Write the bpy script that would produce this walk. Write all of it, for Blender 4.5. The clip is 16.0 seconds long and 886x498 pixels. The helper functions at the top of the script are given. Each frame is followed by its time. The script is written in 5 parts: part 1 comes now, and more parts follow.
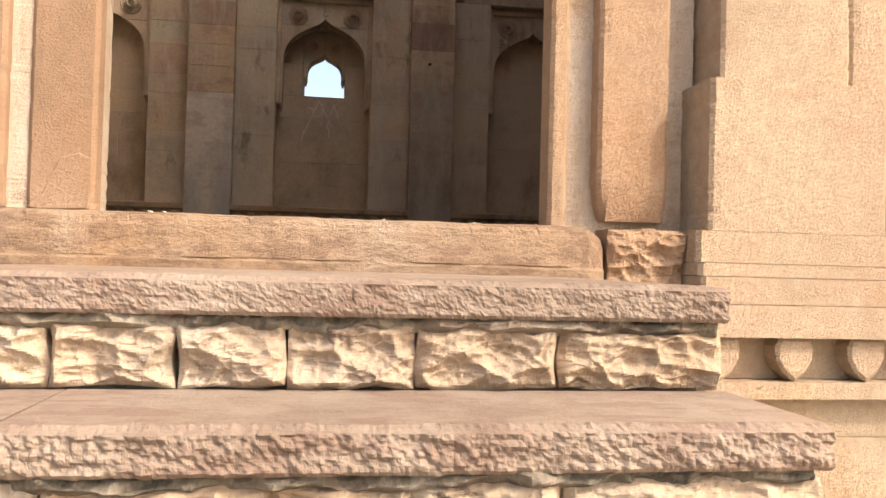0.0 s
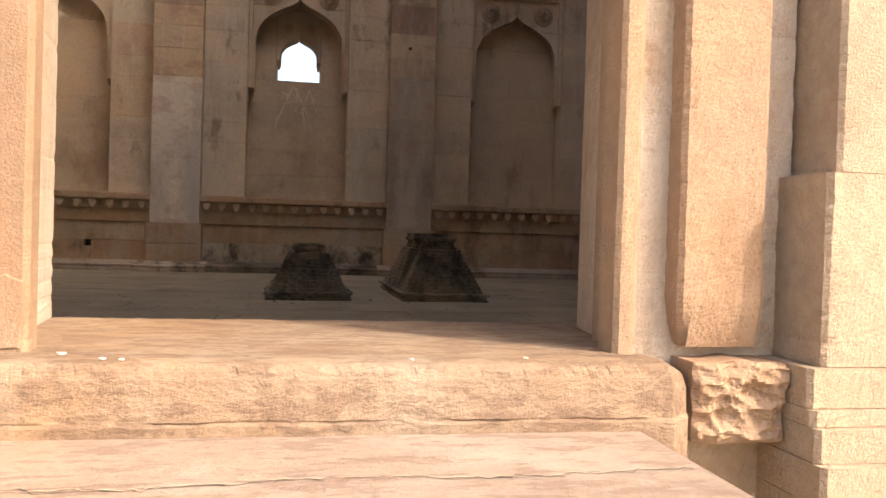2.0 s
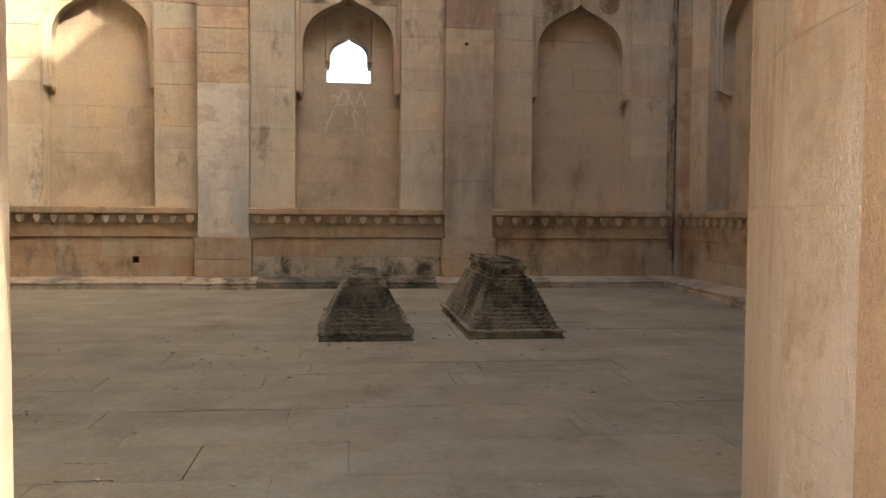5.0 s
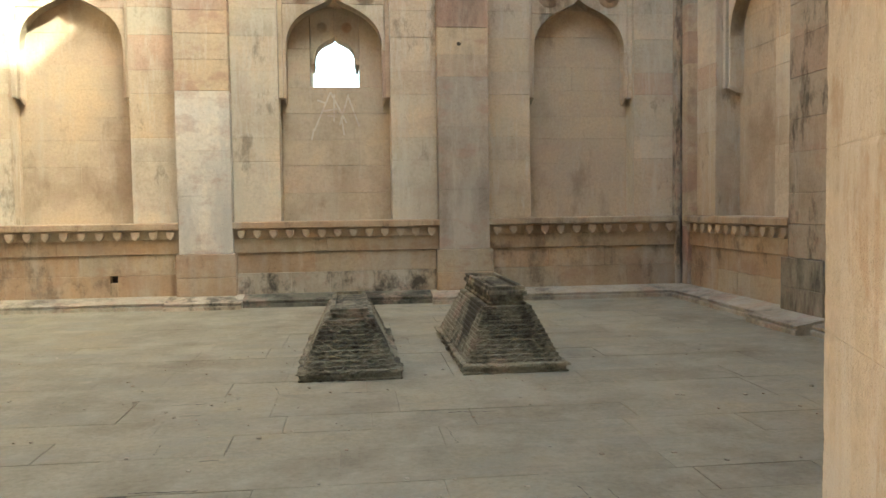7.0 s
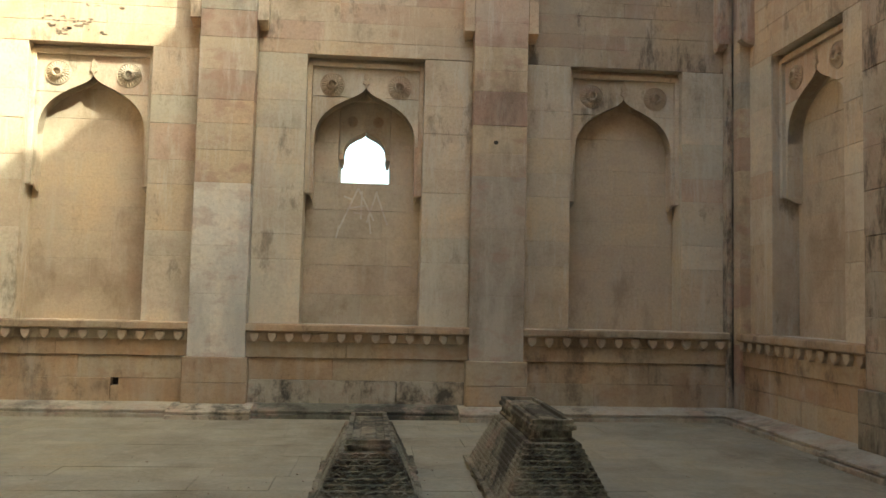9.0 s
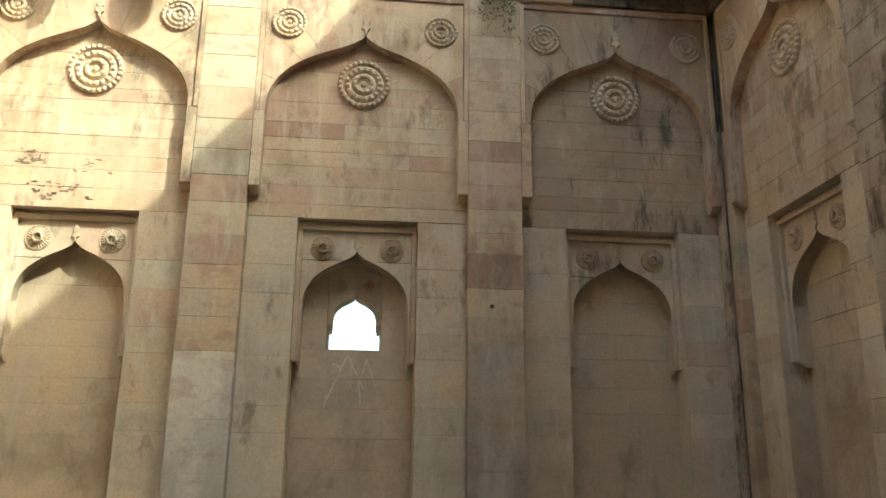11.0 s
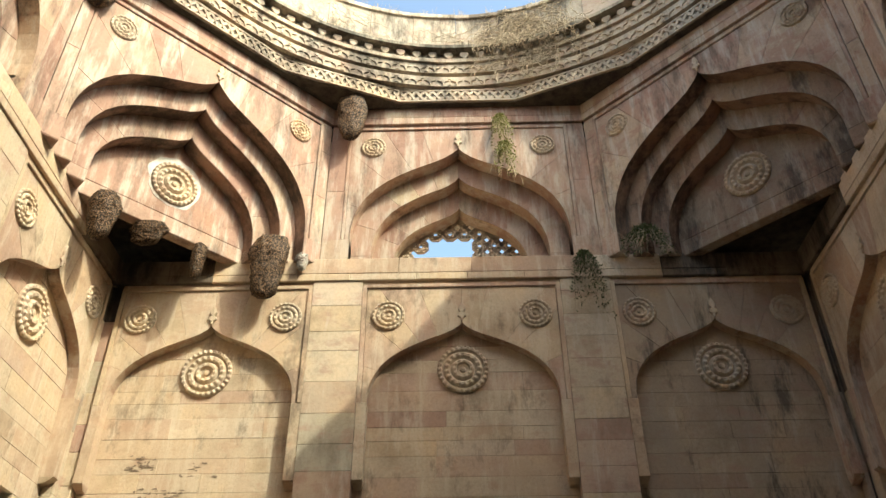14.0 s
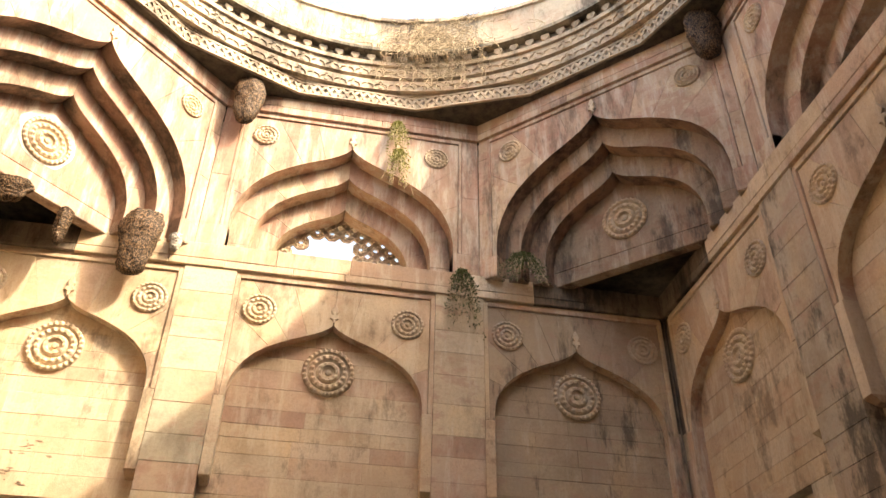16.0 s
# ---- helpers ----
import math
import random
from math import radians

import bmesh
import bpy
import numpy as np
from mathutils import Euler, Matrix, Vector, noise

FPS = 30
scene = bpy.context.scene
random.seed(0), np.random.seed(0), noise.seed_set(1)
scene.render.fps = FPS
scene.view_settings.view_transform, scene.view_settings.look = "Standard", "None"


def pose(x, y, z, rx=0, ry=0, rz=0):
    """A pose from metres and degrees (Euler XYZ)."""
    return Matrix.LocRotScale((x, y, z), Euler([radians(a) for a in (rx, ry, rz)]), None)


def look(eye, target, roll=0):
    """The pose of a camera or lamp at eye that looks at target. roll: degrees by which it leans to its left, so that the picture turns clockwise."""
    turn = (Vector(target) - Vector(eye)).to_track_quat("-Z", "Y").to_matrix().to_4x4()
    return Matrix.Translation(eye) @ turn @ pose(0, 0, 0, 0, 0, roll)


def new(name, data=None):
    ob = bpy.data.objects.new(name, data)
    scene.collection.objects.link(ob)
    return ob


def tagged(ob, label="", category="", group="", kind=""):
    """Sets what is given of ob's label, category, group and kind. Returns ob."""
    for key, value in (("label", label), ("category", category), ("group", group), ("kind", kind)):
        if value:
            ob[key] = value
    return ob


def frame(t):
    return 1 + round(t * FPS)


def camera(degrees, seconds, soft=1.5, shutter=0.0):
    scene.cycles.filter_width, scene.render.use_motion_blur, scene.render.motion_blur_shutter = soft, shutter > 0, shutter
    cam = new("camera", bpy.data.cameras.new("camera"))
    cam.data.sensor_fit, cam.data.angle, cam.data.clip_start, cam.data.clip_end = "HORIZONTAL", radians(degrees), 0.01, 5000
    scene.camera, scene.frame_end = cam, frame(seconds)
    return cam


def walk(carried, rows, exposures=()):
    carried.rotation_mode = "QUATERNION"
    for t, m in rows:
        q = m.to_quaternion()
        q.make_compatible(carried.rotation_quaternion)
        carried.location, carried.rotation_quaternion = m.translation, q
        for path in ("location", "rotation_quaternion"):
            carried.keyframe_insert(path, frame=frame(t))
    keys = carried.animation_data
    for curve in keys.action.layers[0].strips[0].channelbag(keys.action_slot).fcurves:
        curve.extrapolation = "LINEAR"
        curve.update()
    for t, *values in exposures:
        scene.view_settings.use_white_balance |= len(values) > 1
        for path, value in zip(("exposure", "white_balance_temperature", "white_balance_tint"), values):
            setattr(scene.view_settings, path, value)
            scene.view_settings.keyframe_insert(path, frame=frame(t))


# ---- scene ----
cam = camera(58.0, 16.0)
PATH = [
    (0, (0.15, -14.912, 0.305), (0.437, -12.933, 0.346), 1.5),
    (0.5, (0.097, -14.73, 0.421), (0.4, -12.753, 0.448), 1.9),
    (1, (-0.001, -14.579, 0.547), (0.341, -12.608, 0.556), 2.5),
    (1.5, (-0.004, -14.508, 0.665), (0.381, -12.545, 0.649), 2.6),
    (2, (0.052, -14.358, 0.706), (0.412, -12.391, 0.677), 1.7),
    (2.5, (0.031, -14.248, 0.835), (0.312, -12.268, 0.775), 1.7),
    (3, (-0.033, -14.097, 0.868), (0.196, -12.112, 0.788), 1.0),
    (3.5, (-0.023, -13.995, 1.049), (0.221, -12.011, 0.979), 1.3),
    (5.8, (0.1, -13.245, 1.304), (0.342, -11.264, 1.177), -0.3),
    (6, (0.124, -13.22, 1.335), (0.423, -11.247, 1.191), -0.4),
    (6.5, (0.194, -13.014, 1.311), (0.528, -11.047, 1.16), -0.5),
    (7, (0.227, -12.763, 1.514), (0.452, -10.778, 1.406), -0.8),
    (7.5, (0.162, -12.535, 1.469), (0.36, -10.545, 1.445), 0.6),
    (8, (0.118, -12.306, 1.582), (0.331, -10.318, 1.631), 2.0),
    (8.5, (0.136, -12.059, 1.571), (0.339, -10.071, 1.659), 2.2),
    (9, (0.188, -11.797, 1.68), (0.36, -9.808, 1.811), 1.3),
    (9.5, (0.214, -11.648, 1.737), (0.424, -9.674, 1.978), 1.2),
    (9.7, (0.208, -11.599, 1.753), (0.442, -9.634, 2.043), 1.0),
    (11.8, (-0.101, -11.102, 1.901), (0.043, -9.2, 2.502), 0.0),
    (12, (-0.136, -11.079, 1.908), (-0.015, -9.182, 2.53), -0.3),
    (12.5, (-0.156, -11.084, 1.882), (-0.104, -9.244, 2.665), -1.0),
    (13, (-0.11, -11.092, 1.865), (-0.122, -9.328, 2.808), -0.6),
    (13.5, (-0.129, -11.081, 1.852), (-0.167, -9.395, 2.926), -0.3),
    (14, (-0.104, -11.094, 1.874), (-0.132, -9.464, 3.034), -0.4),
    (14.5, (-0.108, -11.146, 1.911), (-0.112, -9.547, 3.113), -0.4),
    (15, (-0.128, -11.174, 1.948), (-0.073, -9.574, 3.147), -0.3),
    (15.5, (-0.226, -11.165, 1.981), (-0.073, -9.553, 3.153), 0.1),
    (16, (-0.278, -11.185, 2.006), (0.012, -9.579, 3.163), 1.1),
]
walk(cam, [(t, look(eye, target, roll)) for t, eye, target, roll in PATH], [
    (0, 1.4, 7200, 14), (1.5, 1.62, 7200, 15), (2.5, 1.92, 7200, 15), (3, 1.95, 7250, 17), (3.5, 2.15, 7500, 20), (6, 3.25, 6800, -5), (6.5, 3.48, 6650, -7),
    (7, 3.58, 6500, -9), (7.5, 3.12, 6500, -8), (8, 3.38, 6400, -8), (8.5, 3.08, 6500, -9), (9, 2.85, 6600, -9), (9.5, 2.68, 6600, -8),
    (12, 2.1, 6300, -11), (12.5, 1.5, 6300, -11), (13, 1.54, 6300, -11), (14, 1.76, 6700, -4), (15, 1.71, 7400, 11), (15.5, 2.42, 8300, 15),
    (16, 2.7, 8100, 9)])

# ---------------------------------------------------------------- light
SUN_DIR = Vector((-1.18, 1.0, -1.42))
world = bpy.data.worlds.new("sky")
scene.world = world
world.use_nodes = True
_w = world.node_tree.nodes
_sky = _w.new("ShaderNodeTexSky")
_sky.sky_type = 'NISHITA'
_sky.sun_disc = False
_sky.sun_elevation = math.atan2(-SUN_DIR.z, math.hypot(SUN_DIR.x, SUN_DIR.y))
_sky.sun_rotation = math.atan2(-SUN_DIR.x, -SUN_DIR.y)
_sky.dust_density = 4.5
world.node_tree.links.new(_sky.outputs[0], _w["Background"].inputs[0])
_w["Background"].inputs[1].default_value = 0.15
_sun = bpy.data.lights.new("sun", 'SUN')
_sun.energy, _sun.angle, _sun.color = 1.45, radians(0.6), (1.0, 0.93, 0.82)
sun_lamp = new("sun", _sun)
sun_lamp.matrix_world = look((20, -25, 30), Vector((20, -25, 30)) + SUN_DIR)

# ---------------------------------------------------------------- materials
def node(nt, kind, **props):
    n = nt.nodes.new(kind)
    for k, v in props.items():
        n.inputs[k].default_value = v
    return n


def ramp(nt, fac, stops):
    r = nt.nodes.new("ShaderNodeValToRGB")
    e = r.color_ramp.elements
    e[0].position, e[0].color = stops[0][0], (*stops[0][1], 1)
    e[1].position, e[1].color = stops[-1][0], (*stops[-1][1], 1)
    for p, c in stops[1:-1]:
        x = e.new(p)
        x.color = (*c, 1)
    nt.links.new(fac, r.inputs[0])
    return r.outputs[0]


def mixc(nt, fac, a, b, mode='MIX'):
    m = nt.nodes.new("ShaderNodeMix")
    m.data_type, m.blend_type = 'RGBA', mode
    if isinstance(fac, float):
        m.inputs[0].default_value = fac
    else:
        nt.links.new(fac, m.inputs[0])
    for i, v in ((6, a), (7, b)):
        if isinstance(v, tuple):
            m.inputs[i].default_value = (*v, 1)
        else:
            nt.links.new(v, m.inputs[i])
    return m.outputs[2]


def noise_tex(nt, co, scale, detail=6.0, rough=0.6, stretch=None):
    if stretch:
        mp = nt.nodes.new("ShaderNodeMapping")
        mp.inputs["Scale"].default_value = stretch
        nt.links.new(co, mp.inputs["Vector"])
        co = mp.outputs[0]
    n = node(nt, "ShaderNodeTexNoise", Scale=scale, Detail=detail, Roughness=rough)
    nt.links.new(co, n.inputs["Vector"])
    return n.outputs["Fac"]


def stone(name, palette, stain=(0.07, 0.06, 0.05), stain_lo=0.62, stain_hi=0.78, stain_max=0.75, streak=0.5,
          tint=(0.45, 0.42, 0.36), tint_amt=0.5, pit=0.5, pit_scale=60.0, bump=0.35, rough=0.85, per_piece=0.8, grain_amt=1.0,
          vein=(0.40, 0.25, 0.19), vein_amt=0.45, vein_stretch=(1.0, 1.0, 1.8), vein_scale=1.7, vein_edge=(0.52, 0.62), bloom=(0.66, 0.61, 0.52), bloom_amt=0.3, vein_bump=0.15, chisel=0.0, bloom_edge=(0.54, 0.70)):
    """Cut sandstone: a tone for each block, mineral clouds, rain streaks and dark stains, pecked relief."""
    m = bpy.data.materials.new(name)
    m.use_nodes = True
    nt = m.node_tree
    bs = nt.nodes["Principled BSDF"]
    geo = nt.nodes.new("ShaderNodeNewGeometry")
    pos = geo.outputs["Position"]
    info = nt.nodes.new("ShaderNodeObjectInfo")
    add = nt.nodes.new("ShaderNodeMath")
    add.operation = 'ADD'
    nt.links.new(info.outputs["Random"], add.inputs[0])
    nt.links.new(geo.outputs["Random Per Island"], add.inputs[1])
    fr = nt.nodes.new("ShaderNodeMath")
    fr.operation = 'FRACT'
    nt.links.new(add.outputs[0], fr.inputs[0])
    n = len(palette)
    tone = ramp(nt, fr.outputs[0], [((i + 0.5) / n, c) for i, c in enumerate(palette)])
    mean = tuple(sum(c[k] for c in palette) / n for k in range(3))
    col = mixc(nt, per_piece, mean, tone)
    big = noise_tex(nt, pos, 0.9, 5.0, 0.6)
    cloud = ramp(nt, big, [(0.32, (0.74, 0.71, 0.68)), (0.5, (1, 1, 1)), (0.68, (1.14, 1.07, 0.97))])
    col = mixc(nt, 1.0, col, cloud, 'MULTIPLY')
    grain = noise_tex(nt, pos, 22.0, 8.0, 0.7)
    gcol = ramp(nt, grain, [(0.3, (0.8, 0.78, 0.76)), (0.55, (1, 1, 1)), (0.75, (1.1, 1.08, 1.04))])
    col = mixc(nt, 0.8, col, gcol, 'MULTIPLY')
    wash = noise_tex(nt, pos, 1.6, 6.0, 0.65, (1.0, 1.0, 0.28))
    wfac = ramp(nt, wash, [(0.47, (0, 0, 0)), (0.66, (tint_amt,) * 3)])
    col = mixc(nt, wfac, col, tint)
    vn = noise_tex(nt, pos, vein_scale, 9.0, 0.68, vein_stretch)
    col = mixc(nt, ramp(nt, vn, [(vein_edge[0], (0, 0, 0)), (vein_edge[1], (vein_amt,) * 3), (vein_edge[1] + 0.14, (vein_amt * 0.45,) * 3)]), col, vein)
    bl = noise_tex(nt, pos, 4.5, 9.0, 0.72, (1.0, 1.0, 0.16))
    col = mixc(nt, ramp(nt, bl, [(bloom_edge[0], (0, 0, 0)), (bloom_edge[1], (bloom_amt,) * 3)]), col, bloom)
    st1 = noise_tex(nt, pos, 2.6, 11.0, 0.74, (1.0, 1.0, 0.22 + 0.5 * (1 - streak)))
    st2 = noise_tex(nt, pos, 0.55, 3.0, 0.5)
    mul = nt.nodes.new("ShaderNodeMath")
    mul.operation = 'ADD'
    nt.links.new(st1, mul.inputs[0])
    sc = nt.nodes.new("ShaderNodeMath")
    sc.operation = 'MULTIPLY_ADD'
    nt.links.new(st2, sc.inputs[0])
    sc.inputs[1].default_value, sc.inputs[2].default_value = 0.45, -0.225
    nt.links.new(sc.outputs[0], mul.inputs[1])
    sfac = ramp(nt, mul.outputs[0], [(stain_lo, (0, 0, 0)), (stain_hi, (stain_max,) * 3)])
    col = mixc(nt, sfac, col, stain)
    fine = noise_tex(nt, pos, pit_scale, 4.0, 0.65)
    col = mixc(nt, 1.0, col, ramp(nt, fine, [(0.27, (0.52, 0.48, 0.44)), (0.37, (0.97, 0.97, 0.97)), (0.62, (1.02, 1.02, 1.02)), (0.76, (1.16, 1.14, 1.11))]), 'MULTIPLY')
    nt.links.new(col, bs.inputs["Base Color"])
    rv = ramp(nt, grain, [(0.3, (min(1, rough + 0.1),) * 3), (0.7, (rough - 0.08,) * 3)])
    nt.links.new(rv, bs.inputs["Roughness"])
    bs.inputs["Specular IOR Level"].default_value = 0.25
    h = nt.nodes.new("ShaderNodeMath")
    h.operation = 'MULTIPLY_ADD'
    nt.links.new(fine, h.inputs[0])
    h.inputs[1].default_value = pit
    ga = nt.nodes.new("ShaderNodeMath")
    ga.operation = 'MULTIPLY'
    nt.links.new(grain, ga.inputs[0])
    ga.inputs[1].default_value = grain_amt
    va = nt.nodes.new("ShaderNodeMath")
    va.operation = 'MULTIPLY_ADD'
    nt.links.new(vn, va.inputs[0])
    va.inputs[1].default_value = vein_bump * 4
    nt.links.new(ga.outputs[0], va.inputs[2])
    last = va.outputs[0]
    if chisel:
        mp = nt.nodes.new("ShaderNodeMapping")
        mp.vector_type = 'TEXTURE'
        mp.inputs["Rotation"].default_value = (0.0, 0.75, 0.4)
        mp.inputs["Scale"].default_value = (1.0, 1.0, 2.6)
        nt.links.new(pos, mp.inputs["Vector"])
        cut = noise_tex(nt, mp.outputs[0], 95.0, 3.0, 0.6)
        patch = ramp(nt, big, [(0.40, (0.15,) * 3), (0.60, (1.0,) * 3)])
        cm = nt.nodes.new("ShaderNodeMath")
        cm.operation = 'MULTIPLY'
        nt.links.new(cut, cm.inputs[0])
        nt.links.new(patch, cm.inputs[1])
        ca = nt.nodes.new("ShaderNodeMath")
        ca.operation = 'MULTIPLY_ADD'
        nt.links.new(cm.outputs[0], ca.inputs[0])
        ca.inputs[1].default_value = chisel
        nt.links.new(last, ca.inputs[2])
        last = ca.outputs[0]
    nt.links.new(last, h.inputs[2])
    bp = node(nt, "ShaderNodeBump", Strength=bump, Distance=0.012)
    nt.links.new(h.outputs[0], bp.inputs["Height"])
    nt.links.new(bp.outputs[0], bs.inputs["Normal"])
    return m


TAN, OCHRE, PINK = (0.53, 0.43, 0.31), (0.57, 0.445, 0.295), (0.48, 0.335, 0.26)
GREY, PALE, RED = (0.41, 0.375, 0.295), (0.63, 0.545, 0.42), (0.38, 0.235, 0.18)
M_WALL = stone("sandstone_blocks", [(0.562, 0.456, 0.329), (0.668, 0.578, 0.445), (0.435, 0.398, 0.313), (0.668, 0.578, 0.445), (0.562, 0.456, 0.329), (0.604, 0.472, 0.313), (0.509, 0.355, 0.276), (0.562, 0.456, 0.329), (0.53, 0.493, 0.387), (0.668, 0.578, 0.445)], stain_lo=0.58, stain_hi=0.68, stain_max=0.6, per_piece=0.8, tint=(0.53, 0.475, 0.375), tint_amt=0.5, stain=(0.15, 0.115, 0.08), vein=(0.45, 0.325, 0.245), vein_amt=0.35, vein_edge=(0.5, 0.62), bloom=(0.63, 0.60, 0.51), bloom_amt=0.5, bloom_edge=(0.51, 0.64))
M_NICHE = stone("smooth_niche_stone", [(0.557, 0.452, 0.319), (0.514, 0.42, 0.304), (0.525, 0.41, 0.299), (0.493, 0.415, 0.309)], stain_lo=0.56, stain_hi=0.70, stain_max=0.5, per_piece=0.7, tint=(0.47, 0.405, 0.31), tint_amt=0.6, stain=(0.24, 0.17, 0.115), vein=(0.45, 0.34, 0.26), vein_amt=0.4, bloom=(0.56, 0.52, 0.44), bloom_amt=0.4)
M_UPPER = stone("warm_sandstone", [TAN, OCHRE, PINK, OCHRE, TAN, RED, PALE, TAN], stain_lo=0.55, stain_hi=0.66, stain_max=0.6, tint=(0.50, 0.375, 0.26), tint_amt=0.65, stain=(0.12, 0.09, 0.065), bloom=(0.64, 0.56, 0.43), bloom_amt=0.45, bloom_edge=(0.50, 0.62), vein=(0.43, 0.28, 0.19), vein_edge=(0.53, 0.60))
M_ARCH = stone("pinkish_arch_stone", [(0.432, 0.302, 0.234), (0.477, 0.387, 0.279), (0.342, 0.211, 0.162), (0.414, 0.288, 0.216), (0.432, 0.302, 0.234), (0.342, 0.211, 0.162)], stain_lo=0.51, stain_hi=0.66, stain_max=0.7, per_piece=1.0, bloom_amt=0.6, tint=(0.396, 0.252, 0.189), tint_amt=0.8, streak=0.9, stain=(0.09, 0.07, 0.055), bloom=(0.58, 0.52, 0.43), bloom_edge=(0.49, 0.60), vein_amt=0.65, vein_edge=(0.51, 0.57))
M_STAINED = stone("blackened_warm_sandstone", [(0.50, 0.385, 0.275), PINK, (0.47, 0.365, 0.265), RED, TAN], stain_lo=0.53, stain_hi=0.66, stain_max=0.65, streak=0.9, tint=(0.46, 0.32, 0.235), tint_amt=0.7, stain=(0.065, 0.053, 0.04), vein=(0.36, 0.20, 0.15), vein_amt=0.65, bloom_amt=0.6, bloom=(0.58, 0.52, 0.43), bloom_edge=(0.49, 0.60), vein_edge=(0.51, 0.57))
# weathered upper stone in a darker copy, for the bay in shade
M_DIM = stone("shade_dimmed_weathered_sandstone", [(0.437, 0.353, 0.248), (0.417, 0.323, 0.232), (0.458, 0.368, 0.257), (0.376, 0.282, 0.208)], stain_lo=0.52, stain_hi=0.63, stain_max=0.75, streak=0.9, tint=(0.38, 0.305, 0.23), tint_amt=0.7, stain=(0.07, 0.058, 0.045))
M_DADO = stone("red_brown_sandstone", [(0.45, 0.318, 0.201), (0.4, 0.279, 0.177), (0.463, 0.356, 0.238), (0.438, 0.362, 0.256)], stain_lo=0.55, stain_hi=0.68, stain_max=0.6, streak=0.3, stain=(0.10, 0.078, 0.058), vein=(0.34, 0.20, 0.13), vein_amt=0.4, bloom_amt=0.2)
M_KERB = stone("grey_kerb_stone", [(0.40, 0.345, 0.265), (0.37, 0.315, 0.24), (0.40, 0.36, 0.285)], stain_lo=0.5, stain_hi=0.7, stain_max=0.75, streak=0.0)
M_PILASTER = stone("greyed_sandstone", [TAN, OCHRE, PALE, PINK, OCHRE, GREY, RED, TAN], vein_amt=0.6, bloom_amt=0.45, stain_lo=0.54, stain_hi=0.76, stain_max=0.55, tint=(0.52, 0.445, 0.34), tint_amt=0.5, stain=(0.14, 0.115, 0.085), per_piece=0.95)
M_MORTAR = stone("lime_mortar", [(0.36, 0.29, 0.21), (0.40, 0.33, 0.24)], bump=0.6, per_piece=0.2)
M_CARVED = stone("carved_sandstone", [(0.57, 0.465, 0.34), (0.54, 0.435, 0.315)], stain_lo=0.58, stain_hi=0.75, stain_max=0.35, bump=0.5, pit_scale=90.0)
M_RING = stone("weathered_frieze_stone", [(0.53, 0.44, 0.33), (0.48, 0.39, 0.29)], stain_lo=0.47, stain_hi=0.64, stain_max=0.8, stain=(0.06, 0.05, 0.04))
M_DRUM = stone("lichened_drum_stone", [(0.54, 0.47, 0.37), (0.48, 0.37, 0.29), (0.51, 0.45, 0.36)], stain_lo=0.46, stain_hi=0.60, stain_max=0.85, streak=0.9, stain=(0.085, 0.07, 0.055))
M_FACADE = stone("pecked_yellow_sandstone", [(0.422, 0.331, 0.236), (0.408, 0.317, 0.222), (0.429, 0.341, 0.246)], stain_lo=0.64, stain_hi=0.80, stain_max=0.45, stain=(0.35, 0.22, 0.13),
                 tint=(0.401, 0.275, 0.19), tint_amt=0.7, pit=0.7, pit_scale=150.0, bump=0.75, chisel=1.5, grain_amt=0.35, vein=(0.352, 0.225, 0.141), vein_amt=0.5, bloom=(0.465, 0.38, 0.282), bloom_amt=0.2, vein_bump=0.05)
M_JAMB = stone("dressed_pink_sandstone", [(0.364, 0.259, 0.172), (0.348, 0.238, 0.158)], stain_lo=0.58, stain_hi=0.76, stain_max=0.55, stain=(0.30, 0.18, 0.11),
               tint=(0.324, 0.21, 0.134), tint_amt=0.8, pit=0.6, pit_scale=150.0, bump=0.65, chisel=1.3, grain_amt=0.45, vein=(0.275, 0.162, 0.093), vein_amt=0.65, vein_stretch=(1.0, 1.0, 0.6), bloom=(0.405, 0.328, 0.238), bloom_amt=0.35, vein_bump=0.2)
M_REVEAL = stone("pale_jamb_sandstone", [(0.525, 0.434, 0.333), (0.509, 0.413, 0.311)], stain_lo=0.60, stain_hi=0.76, stain_max=0.5, stain=(0.40, 0.24, 0.13),
                 tint=(0.46, 0.34, 0.235), tint_amt=0.7, pit=0.6, pit_scale=150.0, bump=0.7, chisel=2.0, grain_amt=0.5, vein=(0.37, 0.225, 0.125), vein_amt=0.5, vein_scale=3.4, vein_stretch=(1.0, 1.0, 0.7), vein_edge=(0.55, 0.59), bloom=(0.56, 0.485, 0.40), bloom_amt=0.7, vein_bump=0.2, bloom_edge=(0.46, 0.58))
M_SILL = stone("weathered_brown_sill_stone", [(0.299, 0.209, 0.138), (0.288, 0.198, 0.131)], stain_lo=0.55, stain_hi=0.68, stain_max=0.6, stain=(0.22, 0.125, 0.085), streak=0.0,
               tint=(0.321, 0.243, 0.172), tint_amt=0.8, pit=0.7, chisel=1.0, pit_scale=140.0, bump=0.6, grain_amt=0.35, vein=(0.17, 0.105, 0.072), vein_amt=0.6, vein_scale=13.0, vein_stretch=(0.6, 1.5, 1.2), vein_edge=(0.5, 0.525), bloom=(0.46, 0.385, 0.295), bloom_amt=0.35, vein_bump=1.3, bloom_edge=(0.52, 0.66))
